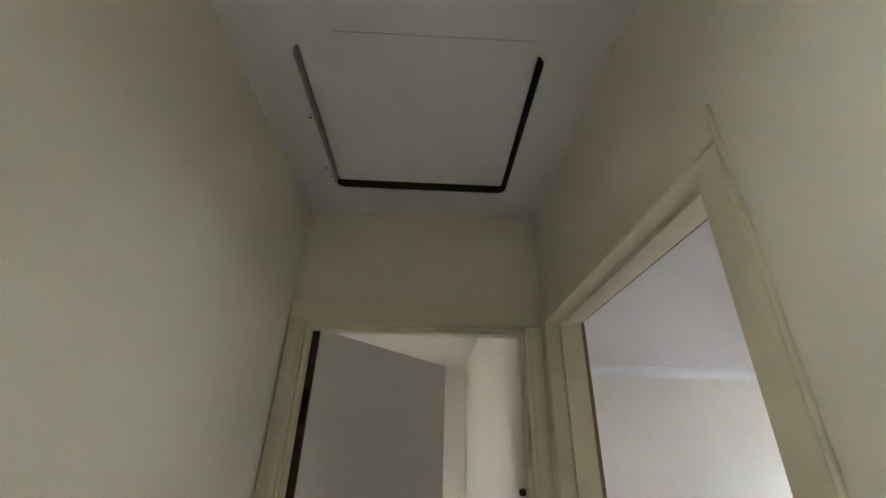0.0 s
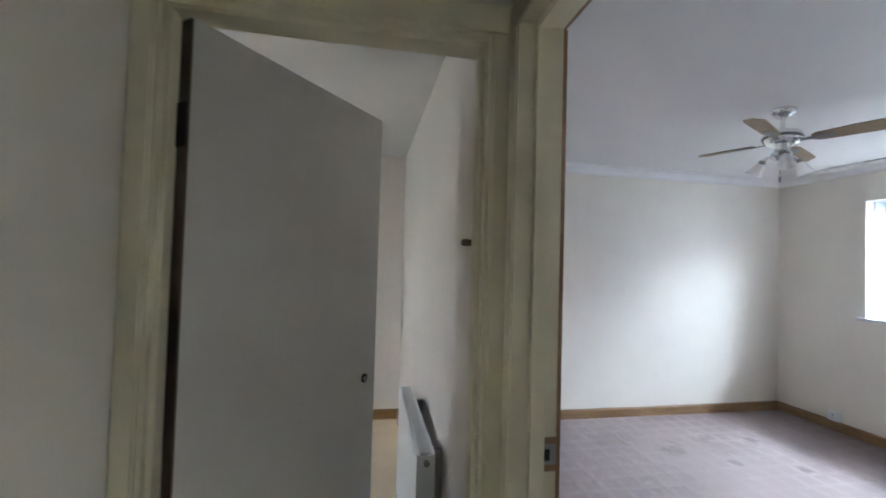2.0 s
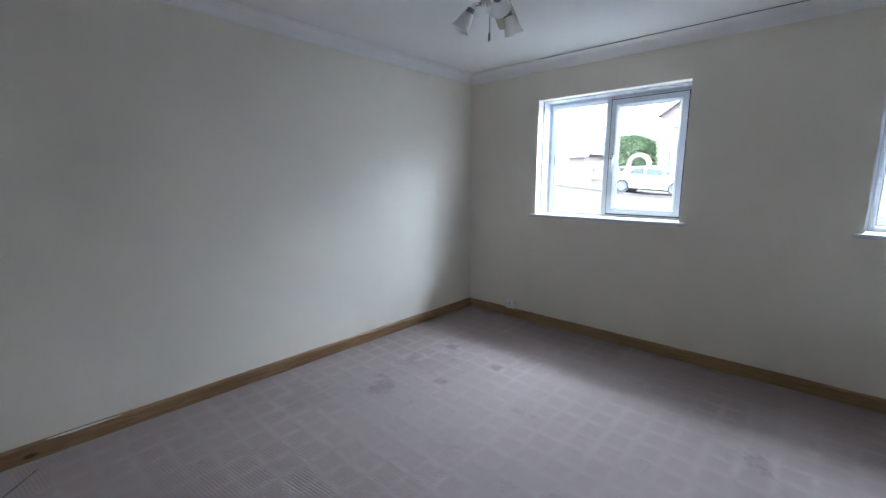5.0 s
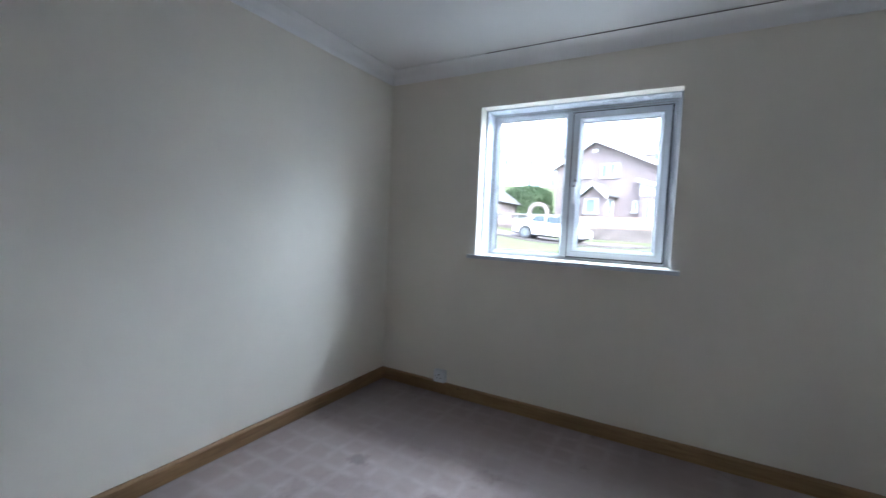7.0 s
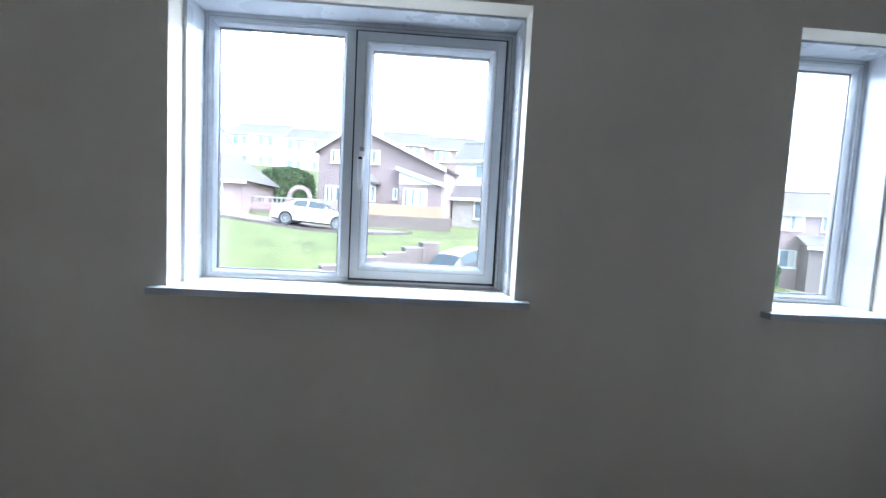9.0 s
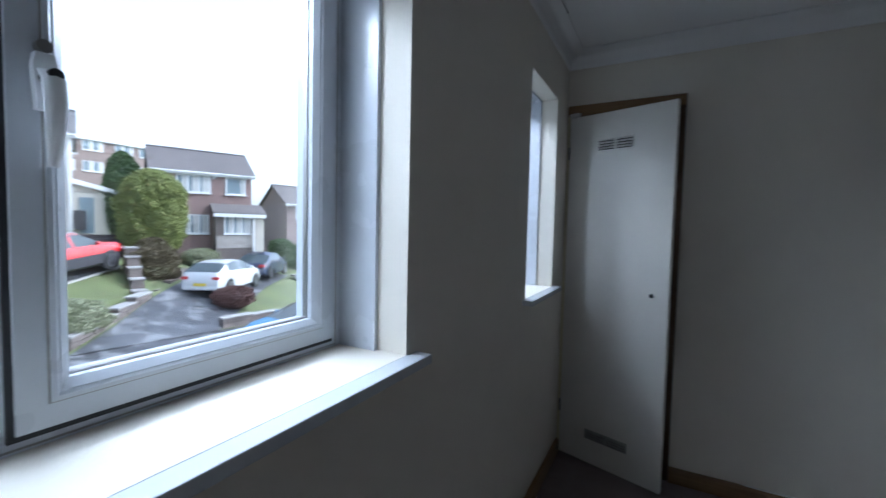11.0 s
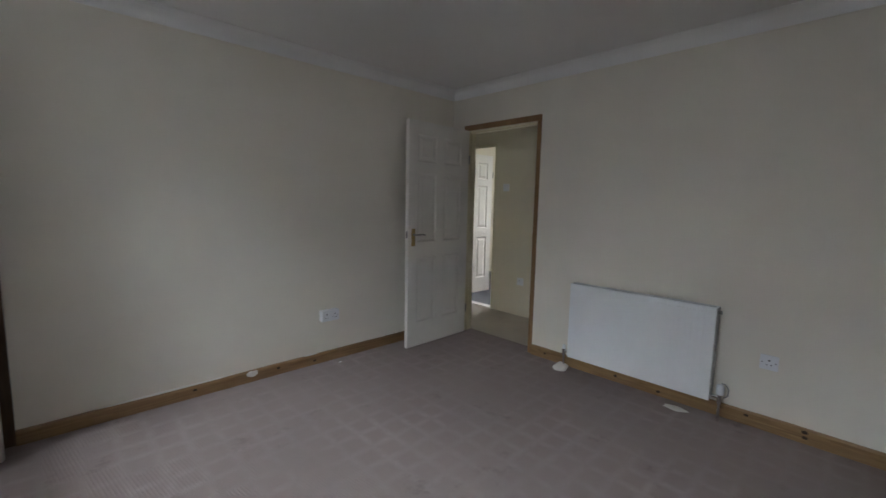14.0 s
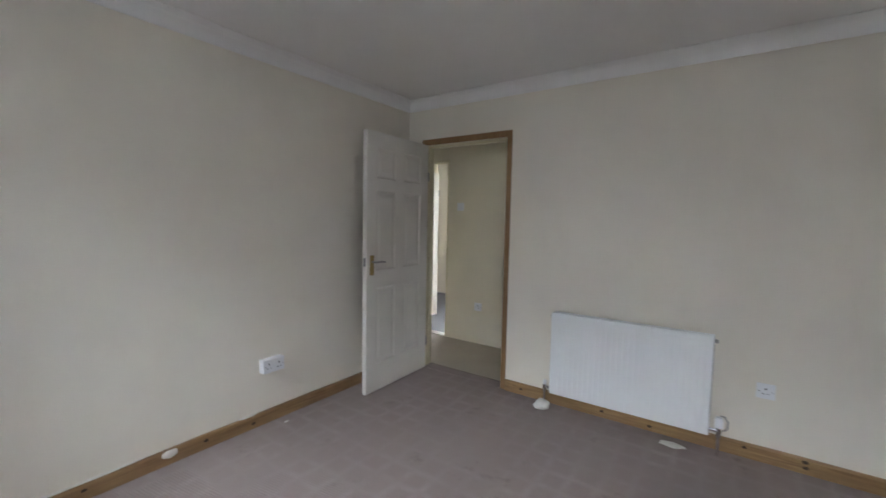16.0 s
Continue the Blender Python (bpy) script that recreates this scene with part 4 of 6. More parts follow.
# ---- radiators ----
def radiator(name, where, length, z0, z1, label, valve):
    """A double-panel radiator along +y from the origin, its back to the wall at x = 0."""
    r = thing(name, where, label, "radiator")
    for k, (x0, x1) in enumerate(((0.10, 0.118), (0.045, 0.060))):
        bm = bmesh.new()
        box(bm, x0, x1, 0, length, z0, z1, 0.006)
        ribs = int((length - 0.06) / 0.0335)
        flutes = [(x1 - 0.004, 0.03)]
        for i in range(0 if k else ribs):
            y = 0.03 + i * (length - 0.06) / ribs
            flutes += [(x1 + 0.0005, y + 0.003), (x1 + 0.0025, y + 0.010), (x1 + 0.0025, y + 0.024), (x1 + 0.0005, y + 0.031)]
        if not k:
            prism(bm, flutes + [(x1 - 0.004, length - 0.03)], z0 + 0.03, z1 - 0.03, 2)
        part("panel", bm, M_RAD, r, "" if k else "smooth white front panel")
    bm = bmesh.new()
    for y in [0.03 + i * 0.03 for i in range(int((length - 0.06) / 0.03))]:
        box(bm, 0.062, 0.098, y, y + 0.004, z0 + 0.03, z1 - 0.03)
    tagged(part("convector_fins", bm, M_RADDARK, r, "grey convector fins"), kind="stuff")
    # one end of the valved radiator is painted grey for the shade on it
    for y0, y1 in ((-0.003, 0.0), (length, length + 0.003)):
        part("side_cover", box(bmesh.new(), 0.046, 0.116, y0, y1, z0 + 0.01, z1 - 0.004, 0.001), M_RADDARK if y0 > 0 and valve else M_RAD, r, "side cover, grey where the shaded end is painted")
    # top grille: slats across with gaps between
    grille = part("top_grille", box(bmesh.new(), 0.046, 0.052, 0.0, length, z1 - 0.012, z1 + 0.002, 0.001), M_RAD, r, "white slotted top grille")
    part("rail", box(bmesh.new(), 0.112, 0.117, 0.0, length, z1 - 0.012, z1 + 0.002, 0.001), M_RAD, grille)
    n = int(length / 0.016)
    slat = mesh_of("slat", box(bmesh.new(), 0.052, 0.112, 0.0, 0.008, z1 - 0.008, z1 + 0.001), M_RAD)
    for k in range(n):
        s = new("slat", slat)
        s.parent = grille
        s.matrix_local = Matrix.Translation((0, 0.004 + k * (length - 0.012) / n, 0))
    for y in (0.12, length - 0.12):
        part("wall_bracket", box(bmesh.new(), 0.0, 0.046, y, y + 0.03, z0 + 0.05, z1 - 0.03, 0.003), M_STEEL, r, "steel wall bracket")
    # bleed plug
    bm = bmesh.new()
    tube(bm, [(0.08, length + 0.003, z1 - 0.03), (0.08, length + 0.02, z1 - 0.03)], 0.011, 10)
    part("bleed_plug", bm, M_STEEL, r, smooth=True)
    bm = bmesh.new()
    tube(bm, [(0.08, -0.003, z1 - 0.03), (0.08, -0.016, z1 - 0.03)], 0.011, 10)
    part("blanking_plug", bm, M_STEEL, r, smooth=True)
    if valve:
        for y, s in ((length + 0.003, 1), (-0.003, -1)):
            bm = bmesh.new()
            tube(bm, [(0.08, y, z0 + 0.028), (0.08, y + s * 0.045, z0 + 0.028)], 0.010, 10)
            tube(bm, [(0.08, y + s * 0.045, z0 + 0.045), (0.08, y + s * 0.045, z0 - 0.01)], 0.014, 10)
            tube(bm, [(0.08, y + s * 0.045, z0 - 0.01), (0.08, y + s * 0.045, 0.0)], 0.0078, 10)
            v = part("valve", bm, M_CHROME, r, "chrome radiator valve on a pipe", True)
            bm = bmesh.new()
            if s > 0:
                lathe(bm, [(0.013, 0.0), (0.021, 0.004), (0.022, 0.05), (0.017, 0.062), (0.0, 0.064)], 16, Matrix.Translation((0.08, y + 0.045, z0 + 0.045)))
            else:
                lathe(bm, [(0.010, 0.0), (0.014, 0.003), (0.013, 0.03), (0.0, 0.033)], 12, Matrix.Translation((0.08, y - 0.045, z0 + 0.045)))
            part("valve_cap", bm, M_PLASTIC, v, "white plastic valve cap", True)
            if s > 0:
                bm = bmesh.new()
                tube(bm, [(0.08, y + 0.067, z0 + 0.03), (0.08, y + 0.085, z0 + 0.05), (0.08, y + 0.088, z0 + 0.09), (0.08, y + 0.07, z0 + 0.118), (0.08, y + 0.05, z0 + 0.116)], 0.004, 8)
                part("thin_wire", bm, M_STEEL, v, "thin bent wire", True)
    return r


radiator("radiator", (0.014, 1.425, 0.0), 0.95, 0.122, 0.70, "white panel radiator with bare valves under no window", True)
radiator("radiator", (HALL_E, 1.66, 0.0), 0.83, 0.12, 0.70, "white slim panel radiator with a slotted top", False)
rad2 = bpy.data.objects["radiator.001"]
rad2.matrix_world = pose(HALL_E, 2.48, 0, 0, 0, 180)

# crumpled white pipe wrap at the left valve
bm = bmesh.new()
bmesh.ops.create_icosphere(bm, subdivisions=3, radius=0.5)
for v in bm.verts:
    k = 1 + 0.35 * noise.noise(v.co * 2.7) + 0.12 * noise.noise(v.co * 7)
    v.co = Vector((v.co.x * 0.13 * k, v.co.y * 0.10 * k, max(-0.018, v.co.z * 0.055 * k) + 0.018))
rag = tagged(new("crumpled_rag", mesh_of("crumpled_rag", bm, M_PLASTER, True)), "crumpled white rag round a radiator pipe", "rag")
rag.location = (0.115, 1.362, 0.001)


# ---- sockets and switches ----
def socket(name, where, wide, depth, gang, label):
    """A wall plate in the x-z plane, facing +y from a wall at y = 0."""
    s = thing(name, where, label, "socket")
    part("back_box", box(bmesh.new(), -wide / 2, wide / 2, 0.0, depth, -0.043, 0.043, 0.003), M_PLASTIC, s)
    plate = part("face_plate", box(bmesh.new(), -wide / 2, wide / 2, depth, depth + 0.008, -0.043, 0.043, 0.003), M_PLASTIC, s)
    for g in range(gang):
        cx = (g - (gang - 1) / 2) * 0.07
        y0, y1 = depth + 0.0075, depth + 0.0086
        # holes are black blocks on the plate, coloured as the shade inside
        part("pin_hole_shade", box(bmesh.new(), cx - 0.004, cx + 0.004, y0, y1, 0.008, 0.018), M_BLACK, plate)
        for dx in (-0.011, 0.011):
            part("pin_hole_shade", box(bmesh.new(), cx + dx - 0.0035, cx + dx + 0.0035, y0, y1, -0.016, -0.011), M_BLACK, plate)
        part("rocker_switch", box(bmesh.new(), cx + 0.017, cx + 0.027, depth + 0.006, depth + 0.011, 0.012, 0.03, 0.002), M_PLASTIC, plate)
    for sx in (-1, 1):
        bm = bmesh.new()
        tube(bm, [(sx * (wide / 2 - 0.012), depth + 0.007, 0), (sx * (wide / 2 - 0.012), depth + 0.0088, 0)], 0.0035, 8)
        part("screw", bm, M_STEEL, plate)
    return s


socket("double_socket", (1.39, 0.0, 0.378), 0.147, 0.042, 2, "white plastic double socket on a raised box")
socket("single_socket", pose(0.0, 2.628, 0.408, 0, 0, -90), 0.086, 0.001, 1, "white plastic single socket flush on the wall")
socket("single_socket", pose(E, 3.122, 0.133, 0, 0, 90), 0.088, 0.034, 1, "white plastic socket on a raised box above the skirting")
socket("single_socket", pose(HALL_W, 0.22, 0.40, 0, 0, -90), 0.086, 0.001, 1, "white plastic socket low on the hall wall")


def light_switch(where, label):
    s = thing("light_switch", where, label, "switch")
    part("plate", box(bmesh.new(), -0.043, 0.043, 0.0, 0.009, -0.043, 0.043, 0.003), M_PLASTIC, s)
    part("rocker", box(bmesh.new(), -0.007, 0.007, 0.008, 0.014, -0.013, 0.013, 0.003), M_PLASTIC, s)


light_switch(pose(HALL_W, -0.03, 1.48, 0, 0, -90), "white light switch on the hall wall")
sw = thing("wall_thermostat", pose(HALL_E, 1.335, 1.50, 0, 0, 90), "small brown and white switch on a wall", "switch")
part("plate", box(bmesh.new(), -0.022, 0.022, 0, 0.008, -0.045, 0.045, 0.003), M_PLASTIC, sw)
bm = bmesh.new()
lathe(bm, [(0.010, 0.0), (0.012, 0.02), (0.009, 0.03), (0.0, 0.031)], 14, pose(0, 0.008, -0.012, -90, 0, 0))
part("knob", bm, M_DARKWOOD, sw, "dark brown knob", True)


# ---- ceiling fan with lights ----
FAN = (1.924, 2.078)
fan = thing("ceiling_fan", pose(FAN[0], FAN[1], H, 0, 5, 24) @ Matrix.Diagonal((1, 1, 0.88, 1)), "chrome ceiling fan with wood blades and glass lamps, at rest", "ceiling fan")
bm = bmesh.new()
lathe(bm, [(0.062, 0.0), (0.064, -0.008), (0.058, -0.03), (0.036, -0.05), (0.02, -0.055), (0.0, -0.055)], 28)
part("canopy", bm, M_CHROME, fan, "chrome ceiling canopy", True)
bm = bmesh.new()
tube(bm, [(0, 0, -0.05), (0, 0, -0.16)], 0.0125, 14)
part("down_rod", bm, M_CHROME, fan, smooth=True)
bm = bmesh.new()
lathe(bm, [(0.02, -0.135), (0.045, -0.145), (0.088, -0.165), (0.096, -0.185), (0.094, -0.215), (0.075, -0.235), (0.05, -0.242), (0.0, -0.242)], 32)
motor = part("motor_housing", bm, M_CHROME, fan, "polished chrome motor housing", True)
bm = bmesh.new()
lathe(bm, [(0.097, -0.192), (0.0985, -0.197), (0.0985, -0.206), (0.096, -0.211)], 32, ring=True)
part("trim_band", bm, M_STEEL, motor, smooth=True)
for k in range(4):
    turn = pose(0, 0, 0, 0, 0, 90 * k)
    bm = bmesh.new()
    outline = [(0.135, -0.026), (0.16, -0.042), (0.30, -0.050), (0.40, -0.053), (0.425, -0.050), (0.438, -0.022), (0.452, 0.0), (0.438, 0.022), (0.425, 0.050), (0.40, 0.053), (0.30, 0.050), (0.16, 0.042), (0.135, 0.026)]
    prism(bm, outline, -0.003, 0.003, 2)
    bmesh.ops.transform(bm, matrix=turn @ Matrix.Translation((0, 0, -0.222)) @ pose(0, 0, 0, -13, 0, 0), verts=bm.verts)
    b = part("blade", bm, M_BLADE, fan, "pale wood veneer fan blade")
    bm = bmesh.new()
    prism(bm, [(0.06, -0.014), (0.13, -0.012), (0.175, -0.03), (0.225, -0.024), (0.235, 0.0), (0.225, 0.024), (0.175, 0.03), (0.13, 0.012), (0.06, 0.014)], -0.0075, -0.0035, 2)
    bmesh.ops.transform(bm, matrix=turn @ Matrix.Translation((0, 0, -0.222)) @ pose(0, 0, 0, -13, 0, 0), verts=bm.verts)
    arm = part("blade_arm", bm, M_STEEL, b, "chrome blade arm")
bm = bmesh.new()
lathe(bm, [(0.045, -0.24), (0.038, -0.25), (0.036, -0.29), (0.05, -0.30), (0.052, -0.325), (0.034, -0.345), (0.012, -0.352), (0.0, -0.352)], 24)
part("light_fitting", bm, M_CHROME, fan, "chrome light fitting", True)
for k in range(3):
    a = radians(205 + 120 * k)
    d = Vector((math.cos(a), math.sin(a), 0))
    bm = bmesh.new()
    tube(bm, [d * 0.04 + Vector((0, 0, -0.312)), d * 0.075 + Vector((0, 0, -0.315)), d * 0.092 + Vector((0, 0, -0.335))], 0.009, 10)
    arm = part("lamp_arm", bm, M_CHROME, fan, smooth=True)
    way = (d * 0.5 + Vector((0, 0, -0.87))).normalized()
    m = Matrix.Translation(d * 0.09 + Vector((0, 0, -0.33))) @ way.to_track_quat("Z", "Y").to_matrix().to_4x4()
    bm = bmesh.new()
    lathe(bm, [(0.0, 0.0), (0.018, 0.0), (0.02, 0.03), (0.0, 0.031)], 16, m)
    part("lamp_holder", bm, M_STEEL, arm, smooth=True)
    bm = bmesh.new()
    lathe(bm, [(0.020, 0.022), (0.026, 0.035), (0.031, 0.06), (0.036, 0.085), (0.045, 0.105), (0.0435, 0.105), (0.034, 0.085), (0.029, 0.06), (0.024, 0.036), (0.018, 0.024)], 20, m, True)
    part("glass_shade", bm, M_SHADE, arm, "frosted glass tulip shade", True)
bm = bmesh.new()
tube(bm, [(0.018, 0.01, -0.34), (0.02, 0.01, -0.45)], 0.0014, 6)
tube(bm, [(0.02, 0.01, -0.45), (0.02, 0.01, -0.485)], 0.005, 8)
part("pull_chain", bm, M_STEEL, fan, smooth=True)


# ======== outside: a street on a slope ========
M_GRASS = surface("lawn_grass", (0.108, 0.132, 0.05), 0.9, var=0.35, scale=0.9, fine=25, bump=0.6, stain=(0.16, 0.142, 0.075), stain_lo=0.55)
M_TARMAC = surface("damp_tarmac", (0.075, 0.078, 0.085), 0.42, var=0.5, scale=0.55, fine=45, bump=0.4, stain=(0.20, 0.205, 0.21), stain_lo=0.5)
M_PAVING = surface("block_paving", (0.22, 0.19, 0.18), 0.8, var=0.2, scale=1.5, fine=30, bump=0.3)
M_KERB = surface("concrete_kerb", (0.42, 0.42, 0.40), 0.8, var=0.2, scale=3.0, fine=40, bump=0.3)
M_STONE = surface("grey_walling_stone", (0.165, 0.138, 0.122), 0.85, var=0.35, scale=2.5, fine=20, bump=0.6, island=0.4)
M_COPING = surface("weathered_coping_slab", (0.30, 0.295, 0.28), 0.8, var=0.25, scale=4.0, fine=30, bump=0.3)
M_BRICK_BROWN = brick_material("brown_brick", (0.27, 0.20, 0.175), (0.25, 0.22, 0.20))
M_BRICK_PINK = brick_material("mauve_brick", (0.29, 0.225, 0.215), (0.27, 0.24, 0.23))
M_BRICK_BUFF = brick_material("buff_brick", (0.34, 0.23, 0.15), (0.27, 0.21, 0.16))
M_BRICK_RED = brick_material("red_brown_brick", (0.27, 0.175, 0.155), (0.25, 0.21, 0.19))
M_RENDER = surface("white_render", (0.62, 0.62, 0.60), 0.8, var=0.08, scale=0.8, fine=30, bump=0.1)
M_CREAM = surface("cream_cladding", (0.48, 0.46, 0.40), 0.7, var=0.08, scale=0.8, fine=30, bump=0.1)
M_ROOF = roof_material("brown_roof_tiles", (0.16, 0.142, 0.135))
M_ROOF2 = roof_material("grey_roof_tiles", (0.175, 0.168, 0.166))
M_TRIM = surface("white_outside_trim", (0.66, 0.67, 0.66), 0.5, var=0.05, bump=0.0)
M_PANE = surface("dark_window_pane", (0.16, 0.21, 0.24), 0.08, var=0.25, scale=1.2, bump=0.0)
M_CURTAIN = surface("pale_net_curtain", (0.5, 0.5, 0.48), 0.8, var=0.2, scale=5.0, bump=0.0)
M_FENCE = surface("grey_fence_board", (0.13, 0.12, 0.11), 0.8, var=0.3, scale=4.0, bump=0.3, island=0.4)
M_BAYSTONE = surface("pale_bay_stone", (0.40, 0.37, 0.33), 0.85, var=0.35, scale=3.5, fine=20, bump=0.5, stain=(0.25, 0.22, 0.2), stain_lo=0.5)
M_STEPS = surface("brown_garden_step", (0.10, 0.085, 0.08), 0.8, var=0.25, scale=3.0, bump=0.3)


def leaf_material(name, base, dark, dry=None):
    m, nt, bsdf = nodes_of(name)
    geo = nd(nt, "NewGeometry")
    co = nd(nt, "TexCoord")
    broad = nd(nt, "TexNoise", Scale=1.6, Detail=3.0)
    nt.links.new(co.outputs["Object"], broad.inputs["Vector"])
    col = blend(nt, geo.outputs["Random Per Island"], base, dark)
    col = blend(nt, math_node(nt, "MULTIPLY", ramp(nt, broad.outputs[0], 0.4, 0.7), 0.6), col, dry or dark)
    nt.links.new(col, bsdf.inputs["Base Color"])
    bsdf.inputs["Roughness"].default_value = 0.6
    # thin leaves let part of the light through
    through_leaf = nd(nt, "BsdfTranslucent")
    nt.links.new(col, through_leaf.inputs[0])
    mix = nt.nodes.new("ShaderNodeMixShader")
    mix.inputs[0].default_value = 0.4
    nt.links.new(bsdf.outputs[0], mix.inputs[1])
    nt.links.new(through_leaf.outputs[0], mix.inputs[2])
    nt.links.new(mix.outputs[0], nt.nodes["Material Output"].inputs["Surface"])
    return m


M_CONIFER = leaf_material("yellow_green_foliage", (0.34, 0.37, 0.13), (0.17, 0.20, 0.065))
M_HEDGE = leaf_material("dark_green_foliage", (0.10, 0.16, 0.06), (0.05, 0.085, 0.035))
M_SHRUB = leaf_material("variegated_foliage", (0.50, 0.50, 0.36), (0.14, 0.17, 0.08))
M_RUSSET = leaf_material("russet_twigs", (0.16, 0.08, 0.065), (0.07, 0.04, 0.035))
M_BROWNHEDGE = leaf_material("brown_winter_hedge", (0.14, 0.11, 0.06), (0.07, 0.06, 0.03))
M_BARK = surface("bark", (0.08, 0.06, 0.045), 0.9, var=0.3, scale=8.0, bump=0.6)


# ---- the lie of the land ----
def lerp_table(v, table):
    if v <= table[0][0]:
        return table[0][1]
    for (a, p), (b, q) in zip(table, table[1:]):
        if v <= b:
            return p + (q - p) * (v - a) / (b - a)
    return table[-1][1]


def road_level(y):
    return -2.05 + 0.045 * (max(-60, min(60, y)) - 3)


def house_level(y):
    return lerp_table(y, ((-60, -4.0), (-30, -2.8), (-22, -2.2), (-15, -1.3), (-10.5, -0.6), (-8.5, 0.1), (-6, 0.85), (3, 0.95), (8, 1.05), (14, 1.8), (40, 3.0)))


def ground(x, y):
    south = lerp_table(x, ((17, 0.0), (18.5, 0.10), (20, 0.22), (24, 0.58), (28, 1.0)))
    north = lerp_table(x, ((17.2, 0.0), (18.3, 0.28), (19.5, 0.5), (23, 0.80), (26.8, 0.84), (27.2, 1.0)))
    k = max(0.0, min(1.0, (((x - 18.4) * 0.82 + (y - 6.9) * 0.57) - 0.2) / 0.45))
    z = road_level(y) + (house_level(y) - road_level(y)) * (south + (north - south) * k)
    hill = lerp_table(x, ((33, 0.0), (60, 5.5), (100, 11.0), (180, 13.0), (500, 8.0))) * lerp_table(y, ((-48, 0.2), (-31, 1.0)))
    if x < 8:
        z += 0.05 * (8 - max(4, x))
    return z + hill


def spaced(marks, steps):
    out = []
    for (a, b), n in zip(zip(marks, marks[1:]), steps):
        out += [a + (b - a) * i / n for i in range(n)]
    return out + [marks[-1]]


def sheet(name, rows, material, label):
    """A surface from rows of points, each row as long as the next."""
    bm = bmesh.new()
    vs = [[bm.verts.new(p) for p in row] for row in rows]
    for a, b in zip(vs, vs[1:]):
        for k in range(len(a) - 1):
            bm.faces.new((a[k], b[k], b[k + 1], a[k + 1]))
    return structure(name, bm, material, label, smooth=True)


gx = spaced([-500, -60, 4.3, 16, 28, 34, 100, 500], [4, 8, 10, 36, 6, 12, 8])
gy = spaced([-500, -80, -32, 20, 60, 500], [6, 12, 78, 14, 8])
sheet("ground", [[(x, y, ground(x, y) - (3.5 if -6 < x < 4.4 and -6 < y < 8 else 0)) for y in gy] for x in gx], M_GRASS, "grassy sloping ground with worn patches")
ry = spaced([-90, -20, 12, 90], [20, 40, 20])
sheet("road", [[(x, y, road_level(y) + (0.05 * (8 - max(4, x)) if x < 8 else 0) + 0.035 - 0.004 * abs(x - 12.7)) for y in ry] for x in (8.4, 10.5, 12.7, 15, 16.6, 17.0)], M_TARMAC, "damp dark tarmac road")


def ribbon(name, left, right, n, lift, material, label):
    """A drive between two edge lines, laid on the ground."""
    rows = []
    for k in range(n + 1):
        s = k / n * (len(left) - 1)
        i = min(int(s), len(left) - 2)
        f = s - i
        a = Vector(left[i]).lerp(Vector(left[i + 1]), f)
        b = Vector(right[i]).lerp(Vector(right[i + 1]), f)
        row = []
        for j in range(9):
            p = a.lerp(b, j / 8)
            row.append((p.x, p.y, max(ground(p.x, p.y), road_level(p.y) if p.x < 17 else -99) + lift))
        rows.append(row)
    return sheet(name, rows, material, label)


ribbon("driveway_steep", [(16.9, 8.6), (18.15, 6.75), (20.1, 3.95), (22.1, 1.2), (25.2, -5.4)], [(16.9, -0.5), (18.6, -0.6), (20.4, -1.6), (22.2, -3.9), (23.9, -6.6)], 40, 0.045, M_TARMAC, "dark tarmac drive going uphill")
ribbon("driveway_lane", [(16.9, -2.2), (20.4, -6.0), (22.9, -8.8), (27.2, -13.6)], [(16.9, -6.4), (19.4, -9.4), (21.6, -12.0), (24.6, -16.2)], 40, 0.045, M_TARMAC, "damp patchy tarmac drive")
ribbon("driveway_forecourt", [(26.7, 3.0), (26.7, 10.0), (26.7, 19.0)], [(23.1, 4.4), (23.1, 10.0), (23.1, 19.0)], 24, 0.04, M_PAVING, "pale block paved forecourt")


def kerb_line(name, points, w, h, label, material=None):
    """Kerb stones set end to end along a line, each a piece of its own."""
    base = thing(name, (0, 0, 0), label, "kerb", kind="structure")
    for a, b in zip(points, points[1:]):
        a, b = Vector(a), Vector(b)
        n = max(1, round((b - a).length / 0.9))
        for k in range(n):
            p, q = a.lerp(b, k / n), a.lerp(b, (k + 0.98) / n)
            za, zb = ground(*p), ground(*q)
            side = Vector((-(q - p).y, (q - p).x)).normalized() * w / 2
            bm = bmesh.new()
            lo = [bm.verts.new((c.x, c.y, z - 0.1)) for c, z in ((p - side, za), (p + side, za), (q + side, zb), (q - side, zb))]
            hi = [bm.verts.new((c.x, c.y, z + h)) for c, z in ((p - side, za), (p + side, za), (q + side, zb), (q - side, zb))]
            bm.faces.new(lo[::-1])
            bm.faces.new(hi)
            for i in range(4):
                bm.faces.new((lo[i], lo[(i + 1) % 4], hi[(i + 1) % 4], hi[i]))
            part("kerb_stone", bm, material or M_KERB, base)


kerb_line("kerb_road", [(17.0, 14.0), (17.0, 8.7)], 0.14, 0.09, "pale concrete kerb beside the road")
kerb_line("kerb_forecourt", [(23.0, 18.0), (23.0, 6.0), (23.3, 4.6), (24.2, 3.4), (25.8, 2.7)], 0.14, 0.12, "dark edging round the forecourt", M_STEPS)
kerb_line("kerb_drive", [(18.7, -0.7), (20.4, -1.7), (22.2, -4.0), (23.6, -6.3)], 0.07, 0.08, "pale edging beside the drive", M_COPING)


